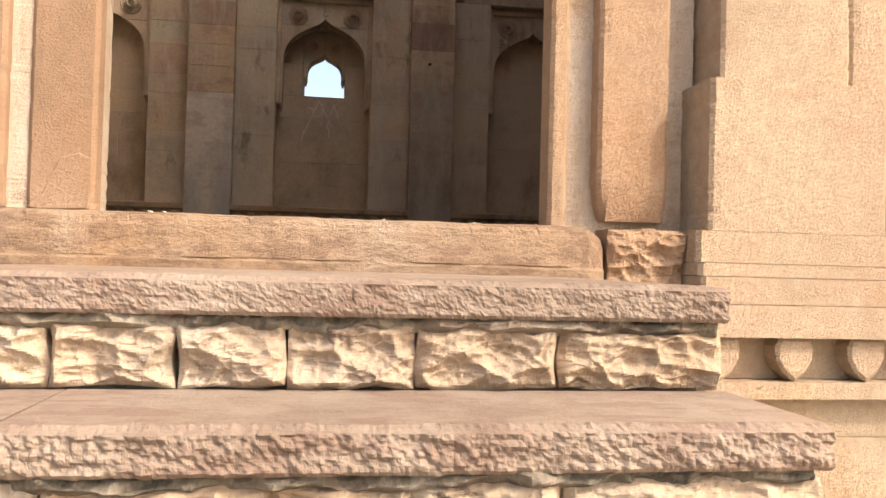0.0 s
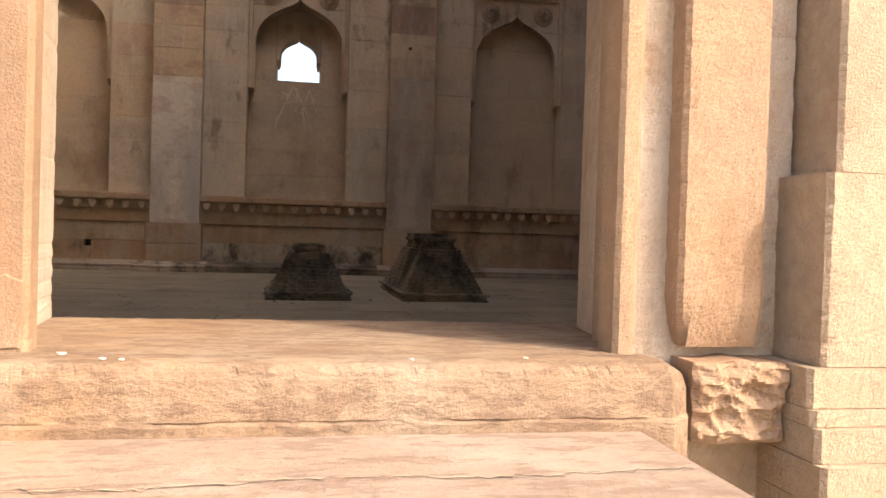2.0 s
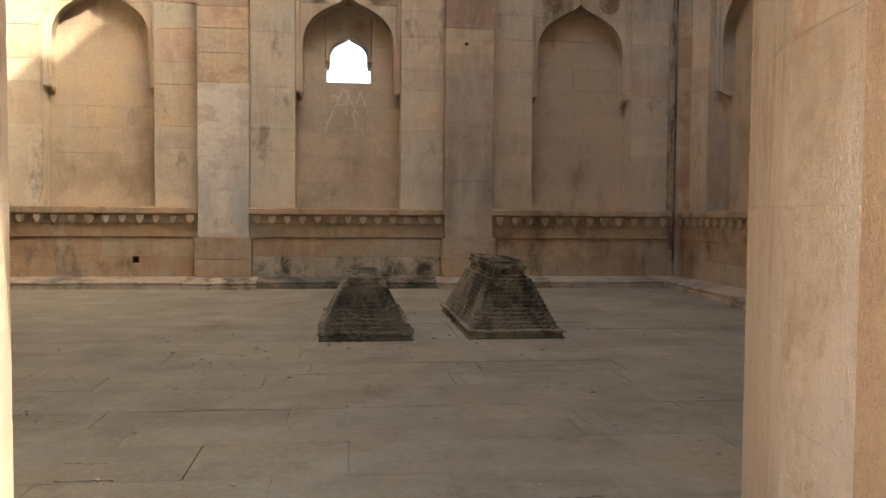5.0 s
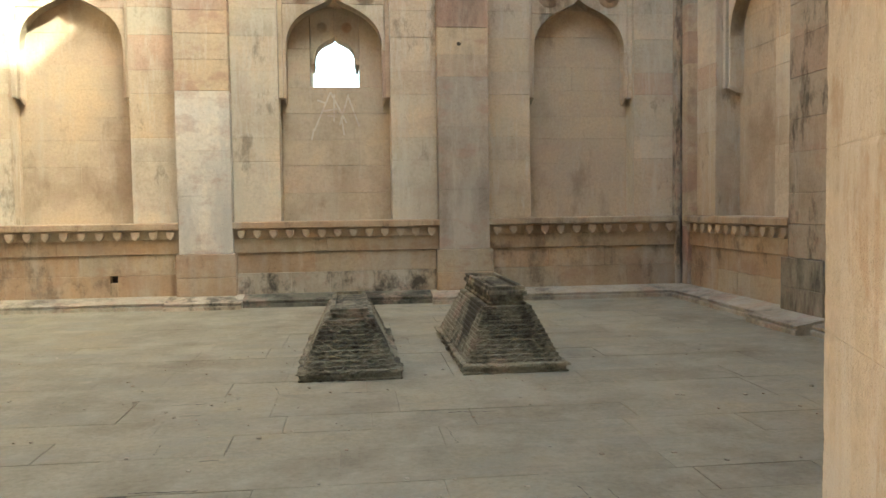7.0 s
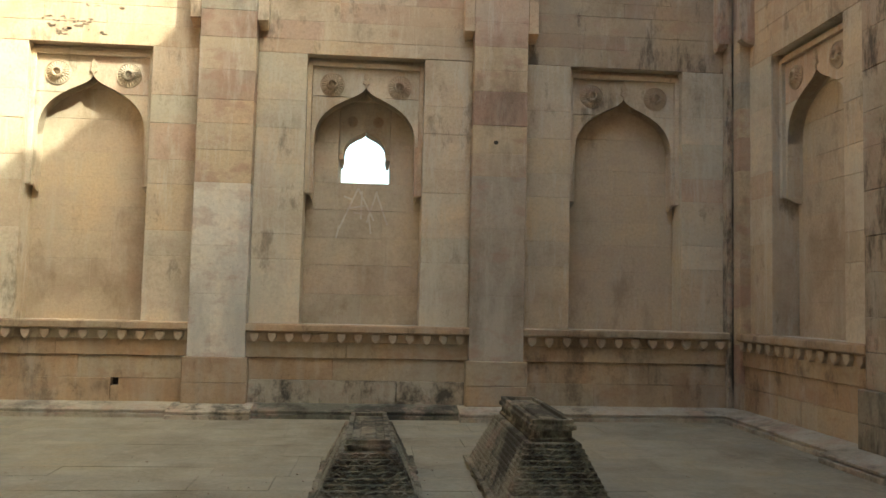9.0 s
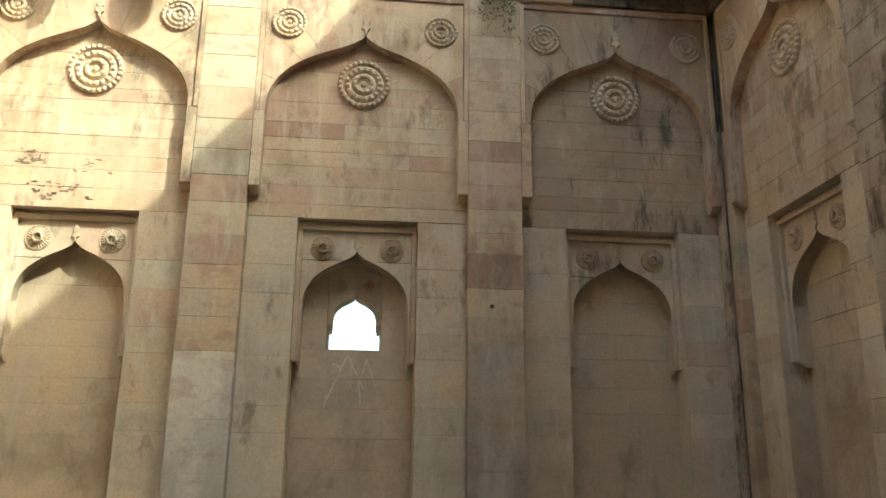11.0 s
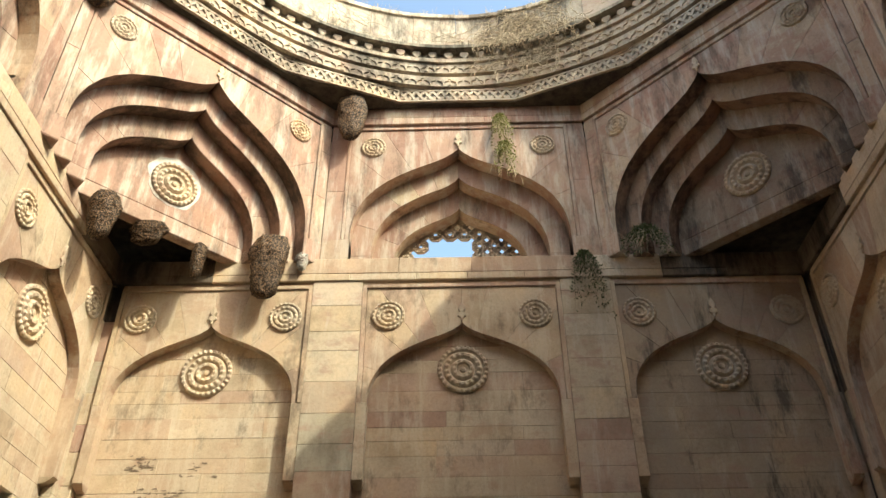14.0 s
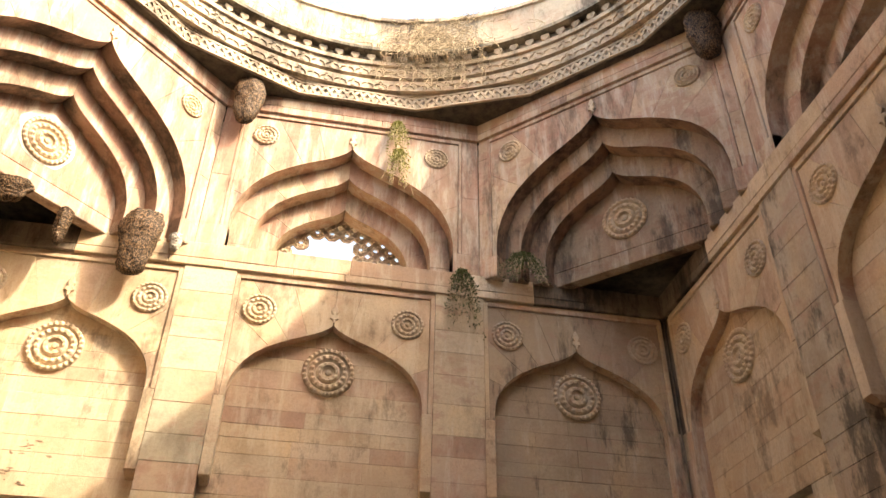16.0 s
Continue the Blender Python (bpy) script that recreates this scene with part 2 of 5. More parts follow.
M_STEP = stone("purple_sandstone_slab", [(0.302, 0.233, 0.184), (0.319, 0.246, 0.194), (0.293, 0.224, 0.177)], stain_lo=0.58, stain_hi=0.75, stain_max=0.5, stain=(0.25, 0.18, 0.14), streak=0.0,
               tint=(0.37, 0.31, 0.25), tint_amt=0.7, pit=1.0, pit_scale=120.0, chisel=0.9, bump=0.5, grain_amt=0.5, vein=(0.215, 0.145, 0.11), vein_amt=0.75, vein_scale=9.0, vein_edge=(0.53, 0.56), vein_bump=0.6, vein_stretch=(0.6, 2.0, 2.0), bloom=(0.45, 0.38, 0.30), bloom_amt=0.2, bloom_edge=(0.50, 0.58))
M_RUBBLE = stone("rough_hewn_limestone", [(0.528, 0.422, 0.304), (0.493, 0.37, 0.273), (0.546, 0.449, 0.334), (0.484, 0.361, 0.251)], stain_lo=0.57, stain_hi=0.70, stain_max=0.8, streak=0.0,
                 stain=(0.075, 0.062, 0.05), pit=1.0, pit_scale=45.0, bump=0.7, vein=(0.114, 0.084, 0.062), vein_amt=0.8, vein_scale=9.0, vein_edge=(0.575, 0.63), vein_stretch=(0.8, 1.0, 1.8), vein_bump=-0.5)
M_LICHEN = stone("lichened_mortar", [(0.27, 0.235, 0.18), (0.22, 0.19, 0.145)], stain_lo=0.42, stain_hi=0.52, stain_max=0.88, streak=0.0, stain=(0.06, 0.055, 0.042), pit_scale=50.0, bump=0.8)
M_DAMP = stone("damp_stained_stone", [(0.47, 0.41, 0.32), (0.43, 0.36, 0.27), (0.46, 0.39, 0.29)], stain_lo=0.46, stain_hi=0.6, stain_max=0.9, streak=0.0, stain=(0.055, 0.05, 0.04), tint=(0.52, 0.48, 0.40), tint_amt=0.7)
M_FLOOR = stone("dusty_paving_stone", [(0.29, 0.262, 0.195), (0.32, 0.288, 0.215), (0.265, 0.238, 0.178)], stain=(0.20, 0.18, 0.14), stain_lo=0.56, stain_hi=0.66, stain_max=0.5,
                tint=(0.36, 0.325, 0.25), tint_amt=0.7, pit=0.6, bump=0.3, rough=0.68, streak=0.0, vein=(0.25, 0.235, 0.19), vein_amt=0.55, vein_scale=1.1, vein_stretch=(0.7, 1.4, 1.0), bloom=(0.41, 0.37, 0.29), bloom_amt=0.35)
M_CENO = stone("blackened_carved_stone", [(0.304, 0.277, 0.202), (0.257, 0.232, 0.169)], stain=(0.045, 0.04, 0.03), stain_lo=0.46, stain_hi=0.60, stain_max=0.85,
               tint=(0.33, 0.29, 0.21), tint_amt=0.7, pit=1.6, pit_scale=55.0, bump=1.0, streak=0.0, bloom=(0.40, 0.365, 0.28), bloom_amt=0.45)
M_LIMED = stone("limewashed_stone", [(0.68, 0.63, 0.55), (0.64, 0.59, 0.51), (0.70, 0.65, 0.57)], stain_lo=0.58, stain_hi=0.8, stain_max=0.5, tint=(0.44, 0.42, 0.38), tint_amt=0.85)
M_SLATE = stone("grey_stained_stone", [(0.40, 0.35, 0.285), (0.43, 0.37, 0.30), (0.38, 0.325, 0.26)], stain_lo=0.6, tint=(0.53, 0.475, 0.395), tint_amt=0.7, streak=0.9)
M_DARK = stone("rain_blackened_stone", [(0.36, 0.31, 0.24), (0.3, 0.27, 0.21)], stain_lo=0.44, stain_hi=0.60, stain_max=0.85, streak=0.9, stain=(0.05, 0.045, 0.037), bloom_amt=0.06, tint_amt=0.25)
M_MOSS = stone("algae_blackened_kerb_stone", [(0.13, 0.125, 0.095), (0.16, 0.15, 0.115)], stain_lo=0.46, stain_hi=0.60, stain_max=0.85, streak=0.0, stain=(0.035, 0.035, 0.027), tint=(0.24, 0.225, 0.18), tint_amt=0.6, bloom=(0.30, 0.28, 0.23), bloom_amt=0.3)
M_WHITEWASH = stone("old_whitewash", [(0.60, 0.59, 0.55), (0.56, 0.55, 0.51)], stain_lo=0.5, stain_hi=0.68, stain_max=0.6, stain=(0.40, 0.30, 0.24), tint=(0.46, 0.42, 0.37), tint_amt=0.7)
# soot together with the squinches' shade, both put into the colour
M_CORNER_SHADE = stone("soot_and_shade_dark_stone", [(0.17, 0.14, 0.105), (0.14, 0.115, 0.09), (0.20, 0.16, 0.12)], stain_lo=0.44, stain_hi=0.58, stain_max=0.85, streak=0.9, stain=(0.035, 0.03, 0.025), tint=(0.22, 0.17, 0.125), tint_amt=0.5, vein=(0.15, 0.10, 0.075), bloom=(0.28, 0.24, 0.19), bloom_amt=0.15)
M_STREAK = stone("rain_streaked_pilaster_stone", [(0.43, 0.36, 0.275), (0.39, 0.33, 0.255), (0.46, 0.385, 0.29), (0.40, 0.31, 0.235)], stain_lo=0.50, stain_hi=0.62, stain_max=0.8, streak=0.7, stain=(0.055, 0.05, 0.04), bloom_amt=0.3)
# stained arch stone, darkened to hold the shade of the right squinch
M_ARCH_SHADE = stone("stained_shade_dark_arch_stone", [(0.31, 0.225, 0.165), (0.27, 0.185, 0.14), (0.34, 0.26, 0.19), (0.29, 0.24, 0.185)], stain_lo=0.50, stain_hi=0.62, stain_max=0.75, streak=0.9, stain=(0.05, 0.042, 0.034), tint=(0.27, 0.175, 0.13), tint_amt=0.7, vein=(0.23, 0.13, 0.095), vein_amt=0.6, bloom=(0.46, 0.42, 0.36), bloom_amt=0.5, bloom_edge=(0.52, 0.62))
M_HEART = stone("pale_heart_stone", [(0.50, 0.40, 0.295), (0.46, 0.365, 0.265), (0.52, 0.425, 0.315)], stain_lo=0.60, stain_hi=0.74, stain_max=0.4, per_piece=0.9)
M_CHALK = stone("faded_chalk", [(0.638, 0.583, 0.495), (0.605, 0.55, 0.462)], stain_lo=0.5, stain_hi=0.62, stain_max=0.3, stain=(0.48, 0.39, 0.30))
# red stone with stains, darkened further for the shade under squinch arches
M_SOFFIT = stone("stained_and_shaded_red_soffit", [(0.30, 0.185, 0.13), (0.26, 0.165, 0.12)], stain_lo=0.44, stain_hi=0.60, stain_max=0.85, streak=0.5, stain=(0.05, 0.042, 0.035), tint_amt=0.2, bloom_amt=0.12)
M_GROUND = stone("dry_earth", [(0.46, 0.40, 0.31), (0.43, 0.37, 0.29)], bump=0.6, rough=0.95)



def plain(name, color, rough=0.8, color2=None, scale=30.0, bump=0.4, edge=(0.35, 0.65)):
    m = bpy.data.materials.new(name)
    m.use_nodes = True
    nt = m.node_tree
    bs = nt.nodes["Principled BSDF"]
    geo = nt.nodes.new("ShaderNodeNewGeometry")
    nz = noise_tex(nt, geo.outputs["Position"], scale, 6.0, 0.7)
    nt.links.new(ramp(nt, nz, [(edge[0], color), (edge[1], color2 or color)]), bs.inputs["Base Color"])
    bs.inputs["Roughness"].default_value = rough
    bs.inputs["Specular IOR Level"].default_value = 0.2
    bp = node(nt, "ShaderNodeBump", Strength=bump, Distance=0.01)
    nt.links.new(nz, bp.inputs["Height"])
    nt.links.new(bp.outputs[0], bs.inputs["Normal"])
    return m


M_COMB = plain("crawling_honeycomb", (0.012, 0.008, 0.005), 0.6, (0.30, 0.185, 0.105), 55.0, 1.0, (0.49, 0.61))
M_LEAF = plain("green_leaf", (0.06, 0.085, 0.03), 0.6, (0.10, 0.12, 0.045), 8.0, 0.1)
M_LEAF_PALE = plain("yellow_green_leaf", (0.22, 0.24, 0.07), 0.6, (0.33, 0.30, 0.10), 8.0, 0.1)
M_DRY = plain("dry_vine", (0.30, 0.235, 0.16), 0.9, (0.50, 0.41, 0.29), 20.0, 0.3)
M_SOOT = plain("soot_smear", (0.16, 0.12, 0.09), 0.9, (0.34, 0.26, 0.19), 14.0, 0.2)
# near-black for cracks, holes and the shade painted under overhangs
M_BLACK = plain("shade_black_stone", (0.035, 0.03, 0.026), 0.9, (0.10, 0.085, 0.065), 6.0, 0.5)

# ---------------------------------------------------------------- mesh helpers
CY = -5.8          # centre of the square hall on y
PIL, FIELD = -0.12, 0.10
ID = Matrix.Identity(4)


def turn(k):
    """The pose that turns the back wall's frame by k eighths round the hall's centre."""
    c = Matrix.Translation((0, CY, 0))
    return c @ pose(0, 0, 0, 0, 0, -45 * k) @ c.inverted()


def obj(name, bm, mat, parent=None, label="", smooth=False, m=None):
    me = bpy.data.meshes.new(name)
    if smooth:
        for f in bm.faces:
            f.smooth = True
    bm.to_mesh(me)
    bm.free()
    me.materials.append(mat)
    ob = new(name, me)
    if m is not None:
        ob.matrix_world = m
    if parent is not None:
        ob.parent = parent
    if label:
        ob["label"] = label
    return ob


def part(name, bm, mat, parent, label="", smooth=False, m=None):
    return obj(name, bm, mat, parent, label, smooth, m)


def box(bm, x0, x1, y0, y1, z0, z1, m=ID):
    v = [bm.verts.new(m @ Vector(p)) for p in ((x0, y0, z0), (x1, y0, z0), (x1, y1, z0), (x0, y1, z0), (x0, y0, z1), (x1, y0, z1), (x1, y1, z1), (x0, y1, z1))]
    for q in ((0, 3, 2, 1), (4, 5, 6, 7), (0, 1, 5, 4), (1, 2, 6, 5), (2, 3, 7, 6), (3, 0, 4, 7)):
        bm.faces.new([v[i] for i in q])


def inset(pts, d):
    n, out = len(pts), []
    for i in range(n):
        a, b, c = Vector(pts[i - 1]), Vector(pts[i]), Vector(pts[(i + 1) % n])
        e1, e2 = (b - a), (c - b)
        if e1.length < 1e-6 or e2.length < 1e-6:
            out.append(b)
            continue
        n1, n2 = Vector((-e1.y, e1.x)).normalized(), Vector((-e2.y, e2.x)).normalized()
        k = n1 + n2
        if k.length < 0.3:
            out.append(b)
            continue
        k.normalize()
        out.append(b + k * d / max(0.5, k.dot(n1)))
    return out


def slab(bm, pts, y0, depth, bevel=0.006, m=ID, tilt=0.0, back=False):
    """A stone with the outline pts (x, z; anticlockwise seen from the hall), its face at y0 with a worn edge."""
    f = inset(pts, bevel)
    cx = sum(p[0] for p in pts) / len(pts)
    a = [bm.verts.new(m @ Vector((p[0], y0 + tilt * (p[0] - cx), p[1]))) for p in f]
    b = [bm.verts.new(m @ Vector((p[0], y0 + bevel * 0.8, p[1]))) for p in pts]
    c = [bm.verts.new(m @ Vector((p[0], y0 + depth, p[1]))) for p in pts]
    bm.faces.new(a)
    n = len(pts)
    for i in range(n):
        j = (i + 1) % n
        bm.faces.new((b[i], b[j], a[j], a[i]))
        bm.faces.new((c[i], c[j], b[j], b[i]))
    if back:
        bm.faces.new(c[::-1])


OGEE = ((1.0, 0.0), (0.998, 0.10), (0.98, 0.22), (0.94, 0.33), (0.875, 0.44), (0.79, 0.535), (0.68, 0.62), (0.56, 0.69), (0.44, 0.75), (0.32, 0.80), (0.21, 0.845), (0.12, 0.89), (0.05, 0.94), (0.015, 0.975), (0.0, 1.0))


def ogee(w, z0, z1):
    """Half outline of a pointed arch, from its springing up to the tip, as (half width, height)."""
    return [(w * a, z0 + (z1 - z0) * b) for a, b in OGEE]


def half_width(curve, z):
    if z <= curve[0][1]:
        return curve[0][0]
    for (w0, a), (w1, b) in zip(curve, curve[1:]):
        if z <= b:
            return w0 + (w1 - w0) * (z - a) / (b - a)
    return 0.0


def courses(z0, z1, step, rng, var=0.25):
    out, z = [z0], z0
    while z1 - z > step * 1.5:
        z += step * (1 + var * (rng.random() * 2 - 1))
        out.append(z)
    out.append(z1)
    return out


def fill(x0, x1, z0, z1, rng, step=0.4, length=1.0, gap=None, zs=None):
    """Outlines of coursed blocks that fill a rectangle."""
    zs = zs or courses(z0, z1, step, rng)
    for a, b in zip(zs, zs[1:]):
        x = x0
        while x < x1 - 1e-6:
            l = length * (0.6 + 0.8 * rng.random())
            e = x1 if x1 - x - l < length * 0.45 else x + l
            g = rng.choice((0.0008, 0.0012, 0.0018, 0.0034)) if gap is None else gap
            yield [(x + g, a + g), (e - g, a + g), (e - g, b - g), (x + g, b - g)]
            x = e


def spandrel(xl, xr, curve, z1, xc, rng, step=0.4, gap=0.0025):
    """Outlines of the stones between an arch and its frame, in two halves, from the springing to z1."""
    z0, tip = curve[0][1], curve[-1][1]
    zs = courses(z0, z1, step, rng)
    for a, b in zip(zs, zs[1:]):
        a, b = a + gap, b - gap
        lev = sorted({a, b, *[z for _, z in curve if a < z < b]})
        for s in (-1, 1):
            edge = xl if s < 0 else xr
            inner = [(xc + s * max(half_width(curve, z), 0.0004), z) for z in lev]
            if s < 0:
                pts = [(edge + gap, a)] + inner + [(edge + gap, b)]
            else:
                pts = [(edge - gap, b)] + inner[::-1] + [(edge - gap, a)]
            yield pts


def fan(xl, xr, curve, z1, xc, rng, gap=0.001):
    """Outlines of the stones over an arch, cut on lines that fan out from the middle of its springing."""
    z0 = curve[0][1]
    arc = [(math.atan2(z - z0, w), w, z) for w, z in curve]

    def on_arch(t):
        for (t0, w0, a), (t1, w1, b) in zip(arc, arc[1:]):
            if t <= t1:
                k = (t - t0) / (t1 - t0)
                return (w0 + (w1 - w0) * k, a + (b - a) * k)
        return (0.0, arc[-1][2])

    for s in (-1, 1):
        wide, high = abs((xl if s < 0 else xr) - xc), z1 - z0
        corner = math.atan2(high, wide)

        def on_frame(t):
            if t < corner:
                return (wide, z0 + wide * math.tan(t))
            return (high / math.tan(t) if t < 1.57 else 0.0, z1)

        cuts = [0.0] + [radians(a + rng.uniform(-4, 4)) for a in (24, 43, 59, 75)] + [math.pi / 2]
        for t0, t1 in zip(cuts, cuts[1:]):
            inner = [on_arch(t0)] + [(w, z) for t, w, z in arc if t0 + 1e-4 < t < t1 - 1e-4] + [on_arch(t1)]
            outer = [on_frame(t1)] + ([(wide, z1)] if t0 < corner < t1 else []) + [on_frame(t0)]
            pts = [(xc + s * w, z) for w, z in inner + outer]
            if s > 0:
                pts.reverse()
            yield [tuple(p) for p in inset(pts, gap)]


def soffit(bm, curve, xc, y0, y1, m=ID, drop=0.0):
    """The underside of an arch between two depths; drop: how far its legs go down below the springing."""
    pts = [(xc - w, z) for w, z in curve] + [(xc + w, z) for w, z in curve[-2::-1]]
    if drop:
        pts = [(pts[0][0], pts[0][1] - drop)] + pts + [(pts[-1][0], pts[-1][1] - drop)]
    a = [bm.verts.new(m @ Vector((x, y0, z))) for x, z in pts]
    b = [bm.verts.new(m @ Vector((x, y1, z))) for x, z in pts]
    for i in range(len(pts) - 1):
        bm.faces.new((a[i], b[i], b[i + 1], a[i + 1]))


def profile(bm, prof, x0, x1, m=ID):
    """A moulding: prof is its (y, z) outline from the bottom up, run from x0 to x1."""
    a = [bm.verts.new(m @ Vector((x0, y, z))) for y, z in prof]
    b = [bm.verts.new(m @ Vector((x1, y, z))) for y, z in prof]
    for i in range(len(prof) - 1):
        bm.faces.new((a[i], b[i], b[i + 1], a[i + 1]))
    bm.faces.new(a[::-1])
    bm.faces.new(b)


def rosette_mesh(r, petals=14, depth=0.06):
    """A carved lotus roundel, facing -y: rim of beads, ring of petals, cup and boss."""
    bm = bmesh.new()
    n = petals * 6
    inner = round(petals * 0.6)
    rings = []
    for rr, yy in ((1.0, 0.0), (0.98, -0.5), (0.93, -0.7), (0.85, -0.66), (0.815, -0.2), (0.77, -0.1), (0.735, -0.45), (0.67, -0.75), (0.57, -0.72), (0.52, -0.3), (0.47, -0.08), (0.43, -0.45), (0.37, -0.8), (0.28, -0.75), (0.245, -0.15), (0.13, -0.08), (0.11, -0.5), (0.04, -0.62)):
        ring = []
        for i in range(n):
            a = 2 * math.pi * i / n
            k = math.cos(a * petals) if rr > 0.8 else math.cos(a * inner) if rr > 0.5 else math.cos(a * 10)
            amp = 0.16 if 0.83 < rr < 0.99 else 0.2 if 0.53 < rr < 0.74 else 0.08 if 0.26 < rr < 0.44 else 0.0
            q = rr * (1 + (0.02 * k if 0.9 < rr < 0.99 else 0.0))
            ring.append(bm.verts.new((q * r * math.cos(a), yy * depth * (1 + amp * k), q * r * math.sin(a))))
        rings.append(ring)
    for p, q in zip(rings, rings[1:]):
        for i in range(n):
            j = (i + 1) % n
            bm.faces.new((p[j], p[i], q[i], q[j]))
    bm.faces.new(rings[-1][::-1])
    me = bpy.data.meshes.new("rosette")
    bm.to_mesh(me)
    bm.free()
    me.materials.append(M_CARVED)
    return me


def small_rosette(r):
    """A raised flower with a sunk cup inside a ring of fine rays and an incised circle."""
    bm = bmesh.new()
    n = 144
    rings = []
    for rr, yy in ((1.0, 0.0), (0.98, -0.018), (0.93, -0.018), (0.91, 0.004), (0.89, -0.006), (0.86, -0.012), (0.70, -0.018), (0.54, -0.022), (0.52, -0.006), (0.49, -0.03), (0.45, -0.062), (0.36, -0.075), (0.28, -0.07), (0.25, -0.014), (0.14, -0.012), (0.12, -0.038), (0.05, -0.042)):
        ring = []
        for i in range(n):
            a = 2 * math.pi * i / n
            k = math.cos(a * 12)
            ray = math.cos(a * 24)
            q = rr * (1 + (0.12 * k if 0.3 < rr < 0.5 else 0.0))
            ring.append(bm.verts.new((q * r * math.cos(a), (yy + (0.007 * ray if 0.53 < rr < 0.88 else 0.007 * k if 0.3 < rr < 0.47 else 0)) * r / 0.185, q * r * math.sin(a))))
        rings.append(ring)
    for p, q in zip(rings, rings[1:]):
        for i in range(n):
            j = (i + 1) % n
            bm.faces.new((p[j], p[i], q[i], q[j]))
    bm.faces.new(rings[-1][::-1])
    me = bpy.data.meshes.new("rosette")
    bm.to_mesh(me)
    bm.free()
    me.materials.append(M_CARVED)
    return me


ROS_S, ROS_M, ROS_B = small_rosette(0.185), rosette_mesh(0.265, 22, 0.06), rosette_mesh(0.40, 28, 0.085)

FINIAL = [(-0.012, 0), (0.012, 0), (0.02, 0.06), (0.06, 0.08), (0.05, 0.13), (0.022, 0.14), (0.05, 0.19), (0.03, 0.25), (0.0, 0.31), (-0.03, 0.25), (-0.05, 0.19), (-0.022, 0.14), (-0.05, 0.13), (-0.06, 0.08), (-0.02, 0.06)]
HEART = [(0.0, -0.075), (0.035, -0.045), (0.058, -0.008), (0.060, 0.03), (0.048, 0.056), (-0.048, 0.056), (-0.060, 0.03), (-0.058, -0.008), (-0.035, -0.045)]


def shape_mesh(name, pts, depth, mat, scale=1.0, bevel=0.008):
    bm = bmesh.new()
    slab(bm, [(x * scale, z * scale) for x, z in pts], 0.0, depth, bevel, back=True)
    me = bpy.data.meshes.new(name)
    bm.to_mesh(me)
    bm.free()
    me.materials.append(mat)
    return me


ME_FINIAL_S = shape_mesh("finial", FINIAL, 0.05, M_CARVED, 0.9)
ME_FINIAL_B = shape_mesh("finial", FINIAL, 0.06, M_CARVED, 1.15)
ME_HEART = shape_mesh("heart_ornament", HEART, 0.15, M_HEART, 1.05, 0.01)
ME_HEART_F = shape_mesh("heart_ornament", HEART, 0.07, M_FACADE, 1.0, 0.01)


def child(name, me, parent, m, label=""):
    ob = new(name, me)
    ob.matrix_world = m
    ob.parent = parent
    if label:
        ob["label"] = label
    return ob


ROS_O = rosette_mesh(0.23, 18, 0.06)


class Wall:
    """Gathers the stones of one wall: single objects for the wall that is seen best, one joined mesh for the others."""

    def __init__(self, root, m, single):
        self.root, self.m, self.single, self.sets = root, m, single, {}

    def put(self, outlines, y0, depth, mat, name="stone_block", rng=None, bevel=0.006, rough=0.004, single=None):
        single = self.single if single is None else single
        bm = None
        if not single:
            bm = self.sets.setdefault((mat, name), bmesh.new())
        for pts in outlines:
            off = (rng.random() - 0.5) * rough if rng else 0.0
            tl = (rng.random() - 0.5) * rough if rng else 0.0
            if single:
                b = bmesh.new()
                slab(b, pts, y0 + off, depth, bevel, self.m, tl)
                part(name, b, mat, self.root)
            else:
                slab(bm, pts, y0 + off, depth, bevel, self.m, tl)

    def mesh(self, mat, name):
        return self.sets.setdefault((mat, name), bmesh.new())

    def ornament(self, name, me, x, y, z):
        child(name, me, self.root, self.m @ Matrix.Translation((x, y, z)))

    def close(self):
        for (mat, name), bm in self.sets.items():
            ob = part(name, bm, mat, self.root)
            if name.endswith("courses"):
                ob["kind"] = "stuff"


def rect(x0, x1, z0, z1):
    return [(x0, z0), (x1, z0), (x1, z1), (x0, z1)]


def legs(w, xc, xi, xo, z0, z1, y0, y1, mat):
    """The two legs of an arch that end in small corbels with a slanting foot."""
    for s in (-1, 1):
        a, b = sorted((xc + s * xi, xc + s * xo))
        stone_of = mat[(s + 1) // 2] if isinstance(mat, tuple) else mat
        w.put([rect(a, b, z0, z1)], y0, y1 - y0, stone_of, "arch_leg", None, 0.008, single=False)
        bm = w.mesh(stone_of, "corbel")
        v = [bm.verts.new(w.m @ Vector(p)) for p in ((a, y0, z0), (b, y0, z0), (b, y1, z0), (a, y1, z0), (a + 0.02, (y0 + y1) / 2, z0 - 0.07), (b - 0.02, (y0 + y1) / 2, z0 - 0.07), (b - 0.02, y1, z0 - 0.09), (a + 0.02, y1, z0 - 0.09))]
        for q in ((0, 1, 5, 4), (1, 2, 6, 5), (3, 0, 4, 7), (4, 5, 6, 7)):
            bm.faces.new([v[i] for i in q])


